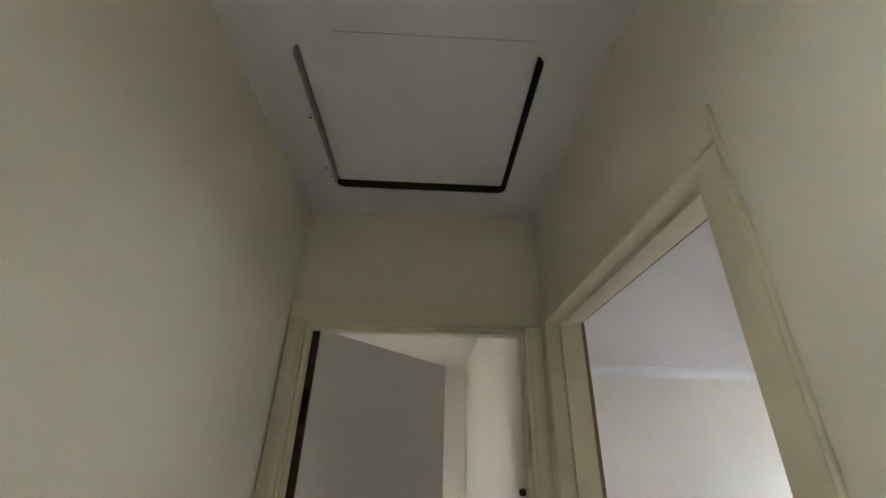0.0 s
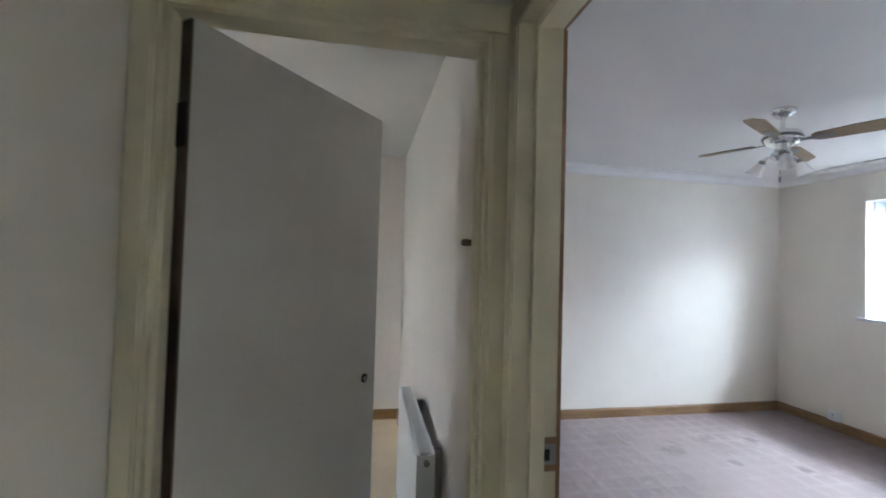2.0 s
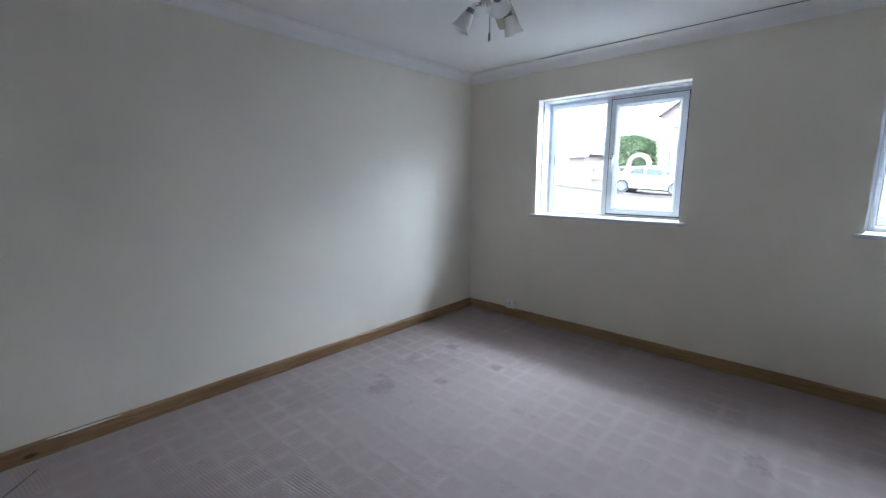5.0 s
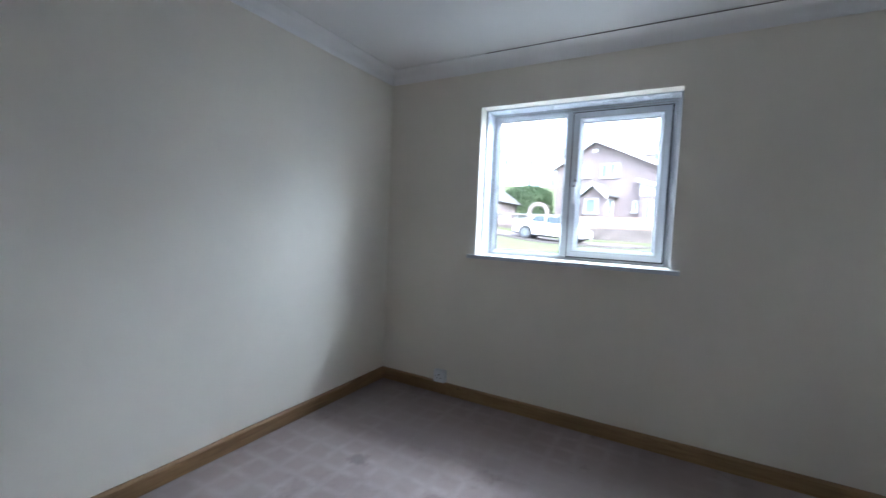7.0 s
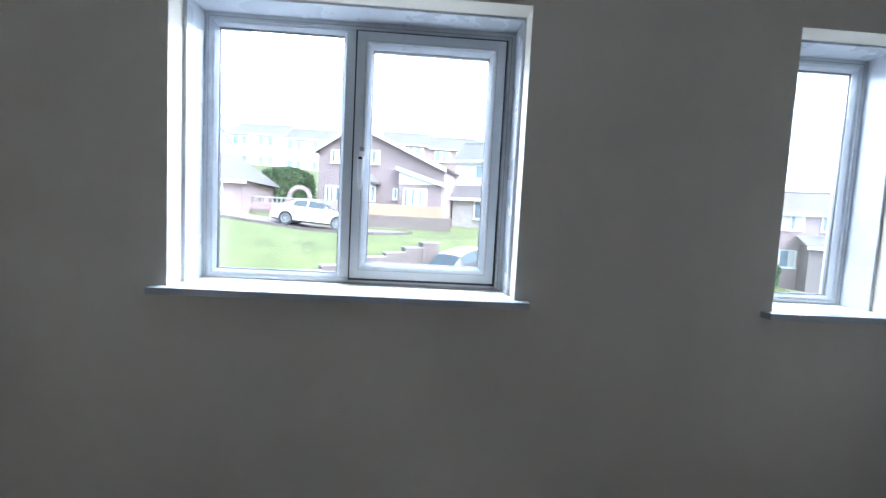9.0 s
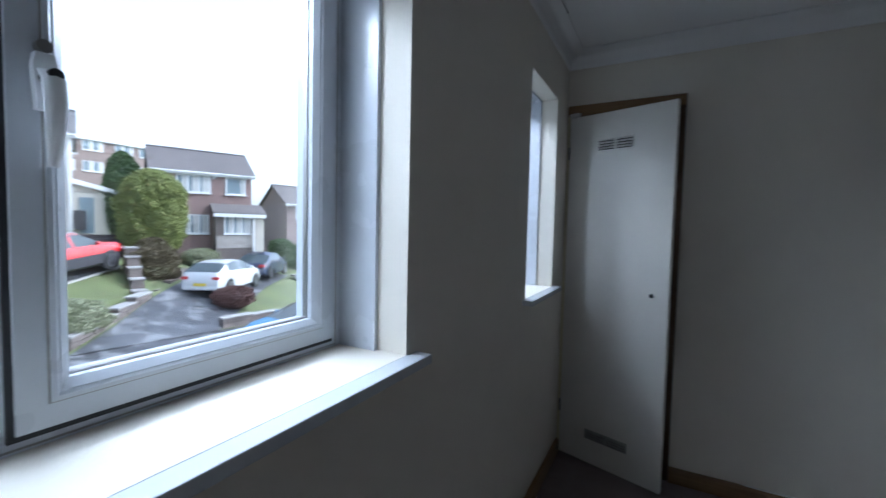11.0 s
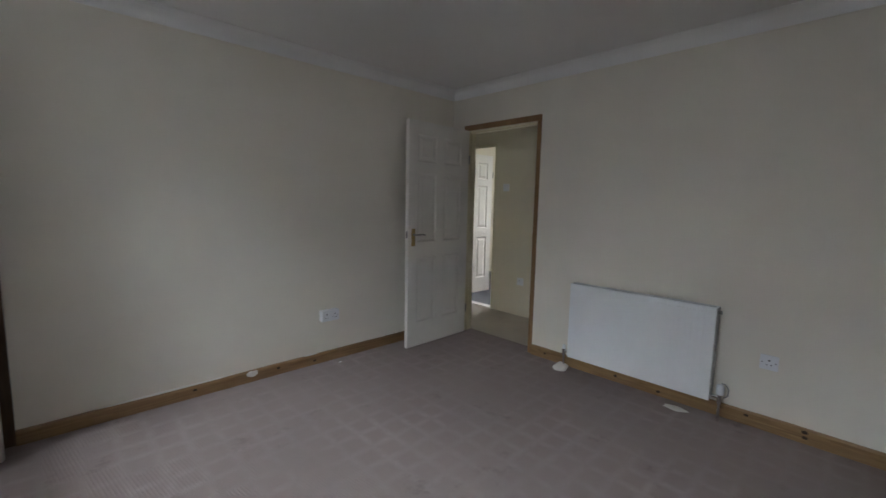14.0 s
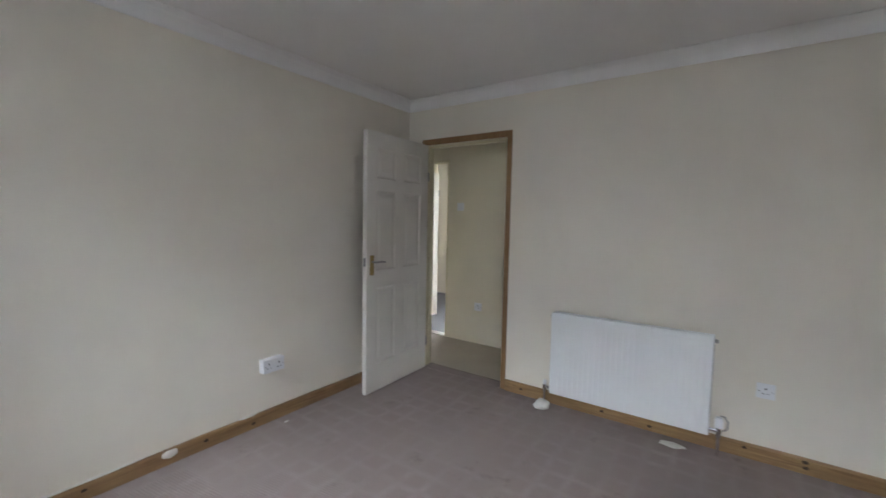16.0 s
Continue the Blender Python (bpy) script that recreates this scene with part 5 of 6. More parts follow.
def stone_wall(name, a, b, base_z, tops, w, label, coping=True, material=None, rough=True):
    """A wall from a to b in level steps; courses of separate stones over a core, with slabs on top. base_z, tops: heights at the steps."""
    t = thing(name, (0, 0, 0), label, "wall")
    a, b = Vector(a), Vector(b)
    way = (b - a).normalized()
    side = Vector((-way.y, way.x))
    n = len(tops)
    for s in range(n):
        p, q = a.lerp(b, s / n), a.lerp(b, (s + 1) / n)
        z0, z1 = base_z[s], tops[s]
        m = Matrix.Translation((p.x, p.y, 0)) @ Matrix.Rotation(math.atan2(way.y, way.x), 4, "Z")
        length = (q - p).length
        bm = bmesh.new()
        box(bm, 0, length, -w / 2 + 0.03, w / 2 - 0.03, z0 - 0.3, z1 - 0.01)
        bmesh.ops.transform(bm, matrix=m, verts=bm.verts)
        part("core", bm, material or M_STONE, t)
        if rough:
            bm = bmesh.new()
            z = z0 - 0.15
            while z < z1 - 0.06:
                hgt = min(0.13 + 0.06 * random.random(), z1 - z)
                u = 0.0
                while u < length - 0.05:
                    l = min(0.22 + 0.25 * random.random(), length - u)
                    for v in (-1, 1):
                        d = w / 2 + 0.025 * random.random()
                        box(bm, u + 0.006, u + l - 0.006, min(0, v * d), max(0, v * d), z + 0.006, z + hgt - 0.006)
                    u += l
                z += hgt
            bmesh.ops.transform(bm, matrix=m, verts=bm.verts)
            tagged(part("stonework", bm, material or M_STONE, t), kind="stuff")
        if coping:
            bm = bmesh.new()
            box(bm, -0.04, length + 0.02, -w / 2 - 0.05, w / 2 + 0.05, z1, z1 + 0.06, 0.01)
            bmesh.ops.transform(bm, matrix=m, verts=bm.verts)
            part("coping_slab", bm, M_COPING, t)
    return t


# stepped wall beside the lawn opposite
tops = [-0.97, -0.78, -0.61, -0.46, -0.28, -0.06, 0.18]
pts = [Vector((18.4, 6.9)).lerp(Vector((22.3, 1.3)), (k + 0.5) / 7) for k in range(7)]
stone_wall("stepped_garden_wall", (18.4, 6.9), (22.3, 1.3), [road_level(p.y) + 0.5 + 0.12 * k for k, p in enumerate(pts)], tops, 0.3, "brown stone garden wall stepping uphill with slab tops")
stone_wall("end_garden_wall", (18.0, 9.5), (18.35, 6.95), [-1.9, -1.9], [-0.95, -0.9], 0.35, "dark layered stone wall at a lawn's end", coping=False)
# retaining wall of the lane
stone_wall("lane_retaining_wall", (17.4, -2.3), (20.6, -5.9), [ground(17.8 + 0.8 * k, -2.75 - 0.9 * k) - 0.2 for k in range(4)], [ground(17.8 + 0.8 * k, -2.75 - 0.9 * k) + 0.26 for k in range(4)], 0.3, "low grey stone retaining wall along a drive")
stone_wall("low_lawn_wall", (17.25, -6.7), (17.1, -11.4), [ground(17.2, -7.3 - 1.2 * k) - 0.2 for k in range(4)], [ground(17.2, -7.3 - 1.2 * k) + 0.34 for k in range(4)], 0.25, "low grey wall along a lawn by the road")
stone_wall("stepped_pillar_wall", (20.75, -5.75), (23.4, -6.6), [-2.3, -2.2, -2.0, -1.7, -1.4], [-1.35, -0.95, -0.55, -0.15, 0.2], 0.4, "stepped stone wall with pale slab tops")
stone_wall("dark_hillside_wall", (21.2, -6.4), (24.0, -9.4), [-2.4, -2.2, -1.9], [-1.4, -1.2, -0.9], 0.3, "dark stone wall beside a drive", coping=False)
stone_wall("forecourt_retaining_wall", (27.1, 14.0), (27.1, 0.4), [0.5] * 6, [1.42] * 6, 0.35, "dark dry stone retaining wall behind a parked car", coping=False)
stone_wall("buff_brick_wall", (27.25, 7.0), (27.25, 0.9), [1.45], [2.1], 0.22, "buff brick garden wall", coping=False, material=M_BRICK_BUFF, rough=False)
bm = bmesh.new()
wall_pink = thing("pierced_block_wall", (27.2, 7.2, 1.42), "pinkish brick garden wall with pierced blocks", "wall")
part("base_course", box(bmesh.new(), -0.1, 0.12, 0, 5.6, 0.0, 0.42), M_BRICK_PINK, wall_pink)
part("top_rail", box(bmesh.new(), -0.13, 0.15, 0, 5.6, 0.66, 0.74, 0.01), M_COPING, wall_pink)
for k in range(5):
    part("pier", box(bmesh.new(), -0.12, 0.14, k * 1.33, k * 1.33 + 0.28, 0.42, 0.66), M_BRICK_PINK, wall_pink)
    for j in range(4):
        part("pierced_block", box(bmesh.new(), -0.05, 0.07, k * 1.33 + 0.36 + j * 0.24, k * 1.33 + 0.44 + j * 0.24, 0.42, 0.66), M_COPING, wall_pink)


# ---- houses: front faces west, towards the window ----
def house_window(parent, x, y0, y1, z0, z1, lights=2, curtain=True):
    """A framed window on a west face at x, between y0 < y1."""
    w = part("window", box(bmesh.new(), x - 0.02, x + 0.02, y0, y1, z0, z1), M_PANE, parent, "white framed window")
    bm = bmesh.new()
    f = 0.06
    for a0, a1, b0, b1 in ((y0 - 0.03, y0 + f, z0, z1), (y1 - f, y1 + 0.03, z0, z1), (y0 + f, y1 - f, z0, z0 + f), (y0 + f, y1 - f, z1 - f, z1)):
        box(bm, x - 0.06, x + 0.01, a0, a1, b0, b1, 0.008)
    for k in range(1, lights):
        y = y0 + (y1 - y0) * k / lights
        box(bm, x - 0.06, x + 0.01, y - 0.04, y + 0.04, z0 + f, z1 - f)
    part("frame", bm, M_TRIM, w)
    part("sill", box(bmesh.new(), x - 0.12, x + 0.02, y0 - 0.08, y1 + 0.08, z0 - 0.07, z0, 0.01), M_TRIM, w)
    if curtain:
        bm = bmesh.new()
        for k in range(lights):
            c = y0 + f + (y1 - y0 - 2 * f) * k / lights
            box(bm, x - 0.028, x - 0.022, c, c + (y1 - y0) * 0.2, z0 + f, z1 - f)
        part("curtain", bm, M_CURTAIN, w, "pale curtains behind the glass")


def gable_roof(parent, x0, x1, y0, y1, eave, ridge_x, ridge_z, material, over=0.25, ridge_y=None):
    """Roof with its ridge along y: two tiled slopes with thickness, white barge and fascia boards."""
    th = 0.12
    ry0, ry1 = ridge_y or (y0 - over, y1 + over)
    for sx, edge in ((x0 - over, -1), (x1 + over, 1)):
        bm = bmesh.new()
        base = x0 if edge < 0 else x1
        drop = over * (ridge_z - eave) / abs(ridge_x - base)
        a = [(sx, y0 - over, eave - drop), (sx, y1 + over, eave - drop), (ridge_x, ry1, ridge_z), (ridge_x, ry0, ridge_z)]
        lo = [bm.verts.new(p) for p in a]
        hi = [bm.verts.new((p[0], p[1], p[2] + th)) for p in a]
        bm.faces.new(lo)
        bm.faces.new(hi[::-1])
        for k in range(4):
            bm.faces.new((lo[k], lo[(k + 1) % 4], hi[(k + 1) % 4], hi[k]))
        part("roof_slope", bm, material, parent, "weathered tiled roof slope")
        part("fascia", box(bmesh.new(), min(sx, sx + 0.04 * edge), max(sx, sx + 0.04 * edge), y0 - over, y1 + over, eave - drop - 0.12, eave - drop + 0.05), M_TRIM, parent, "white fascia board")
        bm = bmesh.new()
        tube(bm, [(sx + edge * 0.1, y0 - over, eave - drop + 0.02), (sx + edge * 0.1, y1 + over, eave - drop + 0.02)], 0.055, 8)
        part("gutter", bm, M_TRIM, parent, smooth=True)
    for y in (y0, y1):
        bm = bmesh.new()
        prism(bm, [(x0, eave - 0.05), (x1, eave - 0.05), (ridge_x, ridge_z)], y - 0.06, y + 0.06, 1)
        part("gable_end", bm, M_BRICK_BROWN if material is M_ROOF else M_RENDER, parent)
    bm = bmesh.new()
    tube(bm, [(ridge_x, ry0, ridge_z + th), (ridge_x, ry1, ridge_z + th)], 0.09, 8)
    part("ridge_tiles", bm, material, parent, smooth=True)


def body(parent, x0, x1, y0, y1, z0, z1, material, label=""):
    return part("wall", box(bmesh.new(), x0, x1, y0, y1, z0 - 0.6, z1), material, parent, label)


def lean_roof(parent, xa, za, xb, zb, y0, y1, material):
    """A single slope from the wall (xa, za) down to an outer edge (xb, zb)."""
    bm = bmesh.new()
    prism(bm, [(xa, za), (xb, zb), (xb, zb - 0.12), (xa, za - 0.12)], y0, y1, 1)
    part("porch_roof", bm, material, parent, "small tiled lean-to roof")
    part("fascia", box(bmesh.new(), xb - 0.04, xb, y0, y1, zb - 0.26, zb - 0.06), M_TRIM, parent, "white fascia board")


def facade(turn, away):
    """The pose of a house whose front is the plane x = 0, looking to -x; turn: degrees off the grid, away: distance of that plane."""
    return pose(0, 0, 0, 0, 0, turn) @ Matrix.Translation((away, 0, 0))


def slab_roof(parent, a, b, x0, x1, thick, material, name, label, trim=None):
    """A roof slab that falls along y from a to b (y, z), drawn out over x0..x1, with an edge board on its front."""
    (ya, za), (yb, zb) = a, b
    bm = bmesh.new()
    prism(bm, [(ya, za + thick), (yb, zb + thick), (yb, zb), (ya, za)], x0, x1, 0)
    part(name, bm, material, parent, label)
    bm = bmesh.new()
    prism(bm, [(ya, za + thick * 0.85), (yb, zb + thick * 0.85), (yb, zb - 0.15), (ya, za - 0.15)], x0 - 0.07, x0, 0)
    part("bargeboard", bm, trim or M_TRIM, parent, "white bargeboard")


# mauve brick house with a lopsided gable to the street
h1 = thing("gabled_house", facade(-18, 26.4), "mauve brick house with a lopsided front gable and porch", "house")
G = 0.95
ap = (15.42, 7.2)
bm = bmesh.new()
prism(bm, [(18.36, G - 0.6), (18.36, 5.62), ap, (12.4, 5.85), (9.5, 4.5), (9.5, G - 0.6)], 0.0, 8.5, 0)
part("wall", bm, M_BRICK_PINK, h1, "mauve brick front gable")
slab_roof(h1, ap, (18.7, 5.42), -0.3, 8.8, 0.14, M_ROOF, "roof_slope", "brown tiled roof slope")
slab_roof(h1, ap, (9.3, 4.38), -0.3, 8.8, 0.14, M_ROOF, "roof_slope", "brown tiled roof slope")
house_window(h1, 0.0, 15.72, 17.38, 4.78, 5.62, 3)
house_window(h1, 0.0, 13.88, 15.04, 4.72, 5.6, 2)
part("alarm_box", box(bmesh.new(), -0.1, 0.0, 15.35, 15.7, 6.4, 6.62, 0.02), M_TRIM, h1, "white alarm box")
part("front_door", box(bmesh.new(), -0.06, 0.02, 16.5, 17.0, 1.15, 3.25, 0.01), M_TRIM, h1, "white glazed front door")
part("door_pane", box(bmesh.new(), -0.07, -0.05, 16.6, 16.9, 1.5, 3.1), M_PANE, h1)
house_window(h1, 0.0, 17.05, 17.74, 1.3, 3.25, 2)
body(h1, -1.3, 0.0, 14.05, 15.55, G, 3.4, M_BRICK_PINK, "brick porch")
slab_roof(h1, (14.75, 4.2), (15.82, 3.4), -1.6, 0.4, 0.1, M_ROOF2, "porch_roof", "small tiled porch roof")
slab_roof(h1, (14.75, 4.2), (13.72, 3.36), -1.6, 0.4, 0.1, M_ROOF2, "porch_roof", "small tiled porch roof")
bm = bmesh.new()
prism(bm, [(14.05, 3.4), (15.55, 3.4), (14.75, 4.15)], -1.3, -0.05, 0)
part("porch_gable", bm, M_BRICK_PINK, h1)
house_window(h1, -1.3, 14.46, 15.32, 2.36, 3.28, 1)
side = part("side_window", box(bmesh.new(), -0.95, -0.3, 14.02, 14.06, 2.3, 3.2), M_PANE, h1, "white framed side window")
bm = bmesh.new()
for x0, x1, z0, z1 in ((-1.0, -0.9, 2.25, 3.25), (-0.35, -0.25, 2.25, 3.25), (-0.9, -0.35, 2.25, 2.32), (-0.9, -0.35, 3.18, 3.25)):
    box(bm, x0, x1, 13.98, 14.04, z0, z1, 0.008)
part("frame", bm, M_TRIM, side)
house_window(h1, 0.0, 12.57, 12.83, 2.5, 3.2, 1, False)
body(h1, -0.3, 0.0, 9.55, 12.36, G, 3.5, M_BRICK_PINK)
bm = bmesh.new()
prism(bm, [(12.36, 3.45), (12.36, 4.42), (9.5, 3.55), (9.5, 3.45)], -0.34, -0.2, 0)
part("gable_cladding", bm, M_TRIM, h1, "white boarded garage gable")
slab_roof(h1, (12.5, 4.45), (9.2, 3.42), -0.5, 0.05, 0.1, M_ROOF2, "garage_roof", "grey edged garage roof")
house_window(h1, -0.3, 10.5, 12.02, 2.04, 3.2, 3)

# white rendered house with a tiled bay roof
h2 = thing("white_house", facade(-20, 29.2), "white rendered house with a brown tiled roof and bay", "house")
body(h2, 0.0, 6.0, 3.6, 10.6, 0.65, 5.45, M_RENDER, "white rendered wall")
gable_roof(h2, 0.0, 6.0, 3.6, 10.6, 5.5, 3.0, 7.05, M_ROOF2, 0.22)
body(h2, -1.05, 0.0, 4.25, 10.4, 0.65, 2.75, M_BAYSTONE, "pale stone bay front")
part("plinth", box(bmesh.new(), -1.09, -0.02, 4.22, 10.43, -0.2, 0.75), M_STONE, h2, "grey rendered plinth")
lean_roof(h2, 0.0, 3.78, -1.45, 2.93, 4.15, 10.6, M_ROOF)
house_window(h2, 0.0, 7.25, 9.2, 4.25, 5.15, 2)
house_window(h2, 0.0, 4.72, 5.68, 4.2, 5.1, 2)
house_window(h2, -1.05, 4.5, 5.93, 1.5, 2.62, 2)
house_window(h2, -1.05, 6.75, 8.9, 1.5, 2.7, 2)
body(h2, 2.0, 5.5, 1.7, 3.6, 0.65, 2.85, M_CREAM, "cream side annexe")
slab_roof(h2, (3.6, 3.4), (1.55, 2.85), 1.85, 5.6, 0.1, M_TRIM, "annexe_roof", "white edged annexe roof")
bm = bmesh.new()
prism(bm, [(1.7, 2.8), (3.6, 2.8), (3.6, 3.38)], 2.0, 5.5, 0)
part("annexe_gable", bm, M_CREAM, h2)
part("door", box(bmesh.new(), 1.95, 2.02, 2.75, 3.35, 0.65, 2.55, 0.01), M_PANE, h2, "dark grey panelled side door")
bm = bmesh.new()
tube(bm, [(-0.05, 3.72, 0.7), (-0.05, 3.72, 5.3)], 0.04, 8)
part("drainpipe", bm, M_TRIM, h2, smooth=True)

# brown brick house behind the round tree
h3 = thing("brown_brick_house", facade(-24.1, 30.32), "brown brick house with white windows and a stone porch", "house")
body(h3, 0.0, 5.4, -2.75, 2.45, -1.3, 4.3, M_BRICK_RED, "red brown brick wall")
gable_roof(h3, 0.0, 5.4, -2.75, 2.45, 4.38, 2.7, 5.86, M_ROOF, 0.2)
house_window(h3, 0.0, -0.42, 1.28, 3.13, 4.15, 3)
house_window(h3, 0.0, -2.36, -1.28, 3.13, 4.15, 1)
house_window(h3, 0.0, -0.33, 1.12, 0.7, 1.83, 3)
part("alarm_box", box(bmesh.new(), -0.1, 0.0, -0.72, -0.55, 4.0, 4.2, 0.02), M_TRIM, h3, "white alarm box")
body(h3, -1.05, 0.0, -2.75, -0.55, -1.3, 1.85, M_STONE, "grey stone porch wall")
part("stone_band", box(bmesh.new(), -1.09, -0.02, -2.72, -0.58, -0.15, 0.62), M_BAYSTONE, h3, "pale stone under the porch window")
lean_roof(h3, 0.0, 2.54, -1.35, 1.98, -3.3, -0.4, M_ROOF)
house_window(h3, -1.05, -2.45, -1.02, 0.72, 1.78, 3)
bm = bmesh.new()
tube(bm, [(-1.25, -2.6, -1.3), (-1.25, -2.6, 1.85)], 0.07, 8)
part("porch_post", bm, M_TRIM, h3, "white porch post", True)
body(h3, 0.4, 4.5, -3.6, -2.75, -1.3, 1.75, M_CREAM, "cream side garage")
part("garage_roof", box(bmesh.new(), 0.1, 4.6, -3.7, -2.75, 1.75, 1.88), M_ROOF2, h3)
for k in range(3):
    part("step", box(bmesh.new(), -1.9 + 0.28 * k, -1.06, -2.45, -0.7, -1.5 + 0.15 * k, -1.2 + 0.15 * k, 0.01), M_STEPS, h3)

# last house down the hill
h4 = thing("downhill_house", Matrix.Translation((32.2, -24.05, 0.06)) @ pose(0, 0, 0, 0, 0, -15.3) @ Matrix.Translation((-29.83, 20.92, 0)), "brown brick house lower down the hill", "house")
body(h4, 29.0, 34.0, -26.4, -19.3, -2.3, 3.1, M_BRICK_PINK, "brown brick wall")
gable_roof(h4, 29.0, 34.0, -26.4, -19.3, 3.15, 31.5, 4.7, M_ROOF)
house_window(h4, 29.0, -22.7, -20.1, 1.85, 2.9, 3)
house_window(h4, 29.0, -25.5, -23.8, 1.85, 3.0, 2)
house_window(h4, 29.0, -22.4, -20.3, -0.9, 0.4, 2)
body(h4, 27.9, 29.0, -26.0, -22.6, -2.3, 0.75, M_STONE, "grey stone porch wall")
lean_roof(h4, 29.0, 1.5, 27.6, 0.8, -26.3, -22.3, M_ROOF2)
house_window(h4, 27.9, -25.6, -24.2, -0.6, 0.4, 2)

# garage by the forecourt
g1 = thing("detached_garage", (0, 0, 0), "pale brick garage with a hipped tiled roof", "garage")
body(g1, 25.8, 31.0, 12.2, 18.0, 0.9, 2.95, M_BRICK_PINK)
bm = bmesh.new()
lo = [bm.verts.new(p) for p in ((25.5, 11.8, 2.9), (31.3, 11.8, 2.9), (31.3, 18.4, 2.9), (25.5, 18.4, 2.9))]
hi = [bm.verts.new(p) for p in ((28.4, 13.7, 4.7), (28.4, 16.5, 4.7))]
for f in ((lo[0], lo[1], hi[0]), (lo[1], lo[2], hi[1], hi[0]), (lo[2], lo[3], hi[1]), (lo[3], lo[0], hi[0], hi[1]), tuple(lo[::-1])):
    bm.faces.new(f)
part("roof", bm, M_ROOF2, g1, "grey tiled hipped roof")
part("fascia", box(bmesh.new(), 25.42, 25.5, 11.8, 18.4, 2.75, 2.95), M_TRIM, g1, "white fascia board")
part("garage_door", box(bmesh.new(), 25.74, 25.8, 13.2, 15.6, 0.9, 2.75, 0.01), M_TRIM, g1, "white garage door")

# terraces and houses further up the hill
def terrace_block(x, y0, n, unit, base, high, wall, roof, label, step=0.0):
    for k in range(n):
        ya = y0 + k * unit
        z = base + step * k
        t = thing("terraced_house", (0, 0, 0), label, "house", "hillside terrace")
        body(t, x, x + 8, ya, ya + unit, z, z + high, wall)
        gable_roof(t, x, x + 8, ya, ya + unit, z + high, x + 4, z + high + 1.9, roof, 0.15)
        for zz in (z + 1.0, z + 3.5):
            house_window(t, x, ya + 0.7, ya + unit * 0.45, zz, zz + 1.2, 2)
            house_window(t, x, ya + unit * 0.58, ya + unit - 0.6, zz, zz + 1.2, 2)


terrace_block(50, -9.5, 3, 5.6, 4.2, 5.0, M_BRICK_BROWN, M_ROOF2, "brown terraced house up the hillside", 0.25)
terrace_block(64, -29.0, 4, 6.0, 6.2, 4.8, M_BRICK_BROWN, M_TRIM, "long low terraced house on the hillside")
terrace_block(58, 14.0, 2, 7.0, 6.0, 5.0, M_RENDER, M_ROOF2, "white rendered house up the hillside", 0.3)
terrace_block(66, 30.0, 2, 7.5, 7.2, 5.0, M_RENDER, M_ROOF2, "white rendered house up the hillside", 0.3)
terrace_block(48, 26.5, 2, 7.0, 4.2, 5.0, M_RENDER, M_ROOF2, "white rendered house behind the garage")


# ---- plants: crowns of many small leaves ----
def plant(name, where, rx, ry, rz, leaves, size, material, label, category, trunk=0.0, shape=2.0, seed=1):
    """A crown of small leaf blades through an uneven egg shape, on limbs. where: the foot of it."""
    rnd = random.Random(seed)
    t = thing(name, where, label, category)
    verts, faces = [], []
    for _ in range(leaves):
        th, u = rnd.random() * 2 * math.pi, rnd.random()
        zz = 2 * u - 1
        ring = max(0.0, 1 - abs(zz) ** shape) ** 0.5
        lump = 1 + 0.20 * noise.noise((math.cos(th) * 2.2 + seed, math.sin(th) * 2.2, zz * 2.4)) + 0.17 * noise.noise((math.cos(th) * 6, math.sin(th) * 6, zz * 7 + seed))
        depth = (0.55 + 0.45 * rnd.random() ** 0.4) * lump
        c = Vector((rx * ring * math.cos(th) * depth, ry * ring * math.sin(th) * depth, trunk + rz + rz * zz * (0.85 + 0.15 * lump)))
        d = Vector((rnd.gauss(0, 1), rnd.gauss(0, 1), rnd.gauss(0, 1))).normalized()
        e = d.orthogonal().normalized()
        s = size * (0.6 + 0.8 * rnd.random())
        k = len(verts)
        verts += [c - d * s, c + e * s * 0.45, c + d * s, c - e * s * 0.45]
        faces.append((k, k + 1, k + 2, k + 3))
    me = bpy.data.meshes.new("crown")
    me.from_pydata([tuple(v) for v in verts], [], faces)
    me.materials.append(material)
    ob = new("crown", me)
    ob.parent = t
    tagged(ob, kind="stuff")
    bm = bmesh.new()
    tube(bm, [(0, 0, -0.3), (0.02, 0.01, trunk + rz * 0.5), (0, 0.03, trunk + rz * 1.2)], [0.09 * rx + 0.02, 0.06 * rx + 0.015, 0.015], 8)
    for k in range(6):
        a = 2 * math.pi * k / 6 + rnd.random()
        z0 = trunk + rz * (0.3 + 0.15 * k / 2)
        tube(bm, [(0, 0, z0), (rx * 0.35 * math.cos(a), ry * 0.35 * math.sin(a), z0 + rz * 0.25), (rx * 0.7 * math.cos(a), ry * 0.7 * math.sin(a), z0 + rz * 0.4)], [0.035 * rx + 0.008, 0.02 * rx + 0.006, 0.006], 6)
    part("trunk", bm, M_BARK, t, smooth=True)
    return t


def foot(x, y, dz=0.0):
    return (x, y, ground(x, y) + dz)


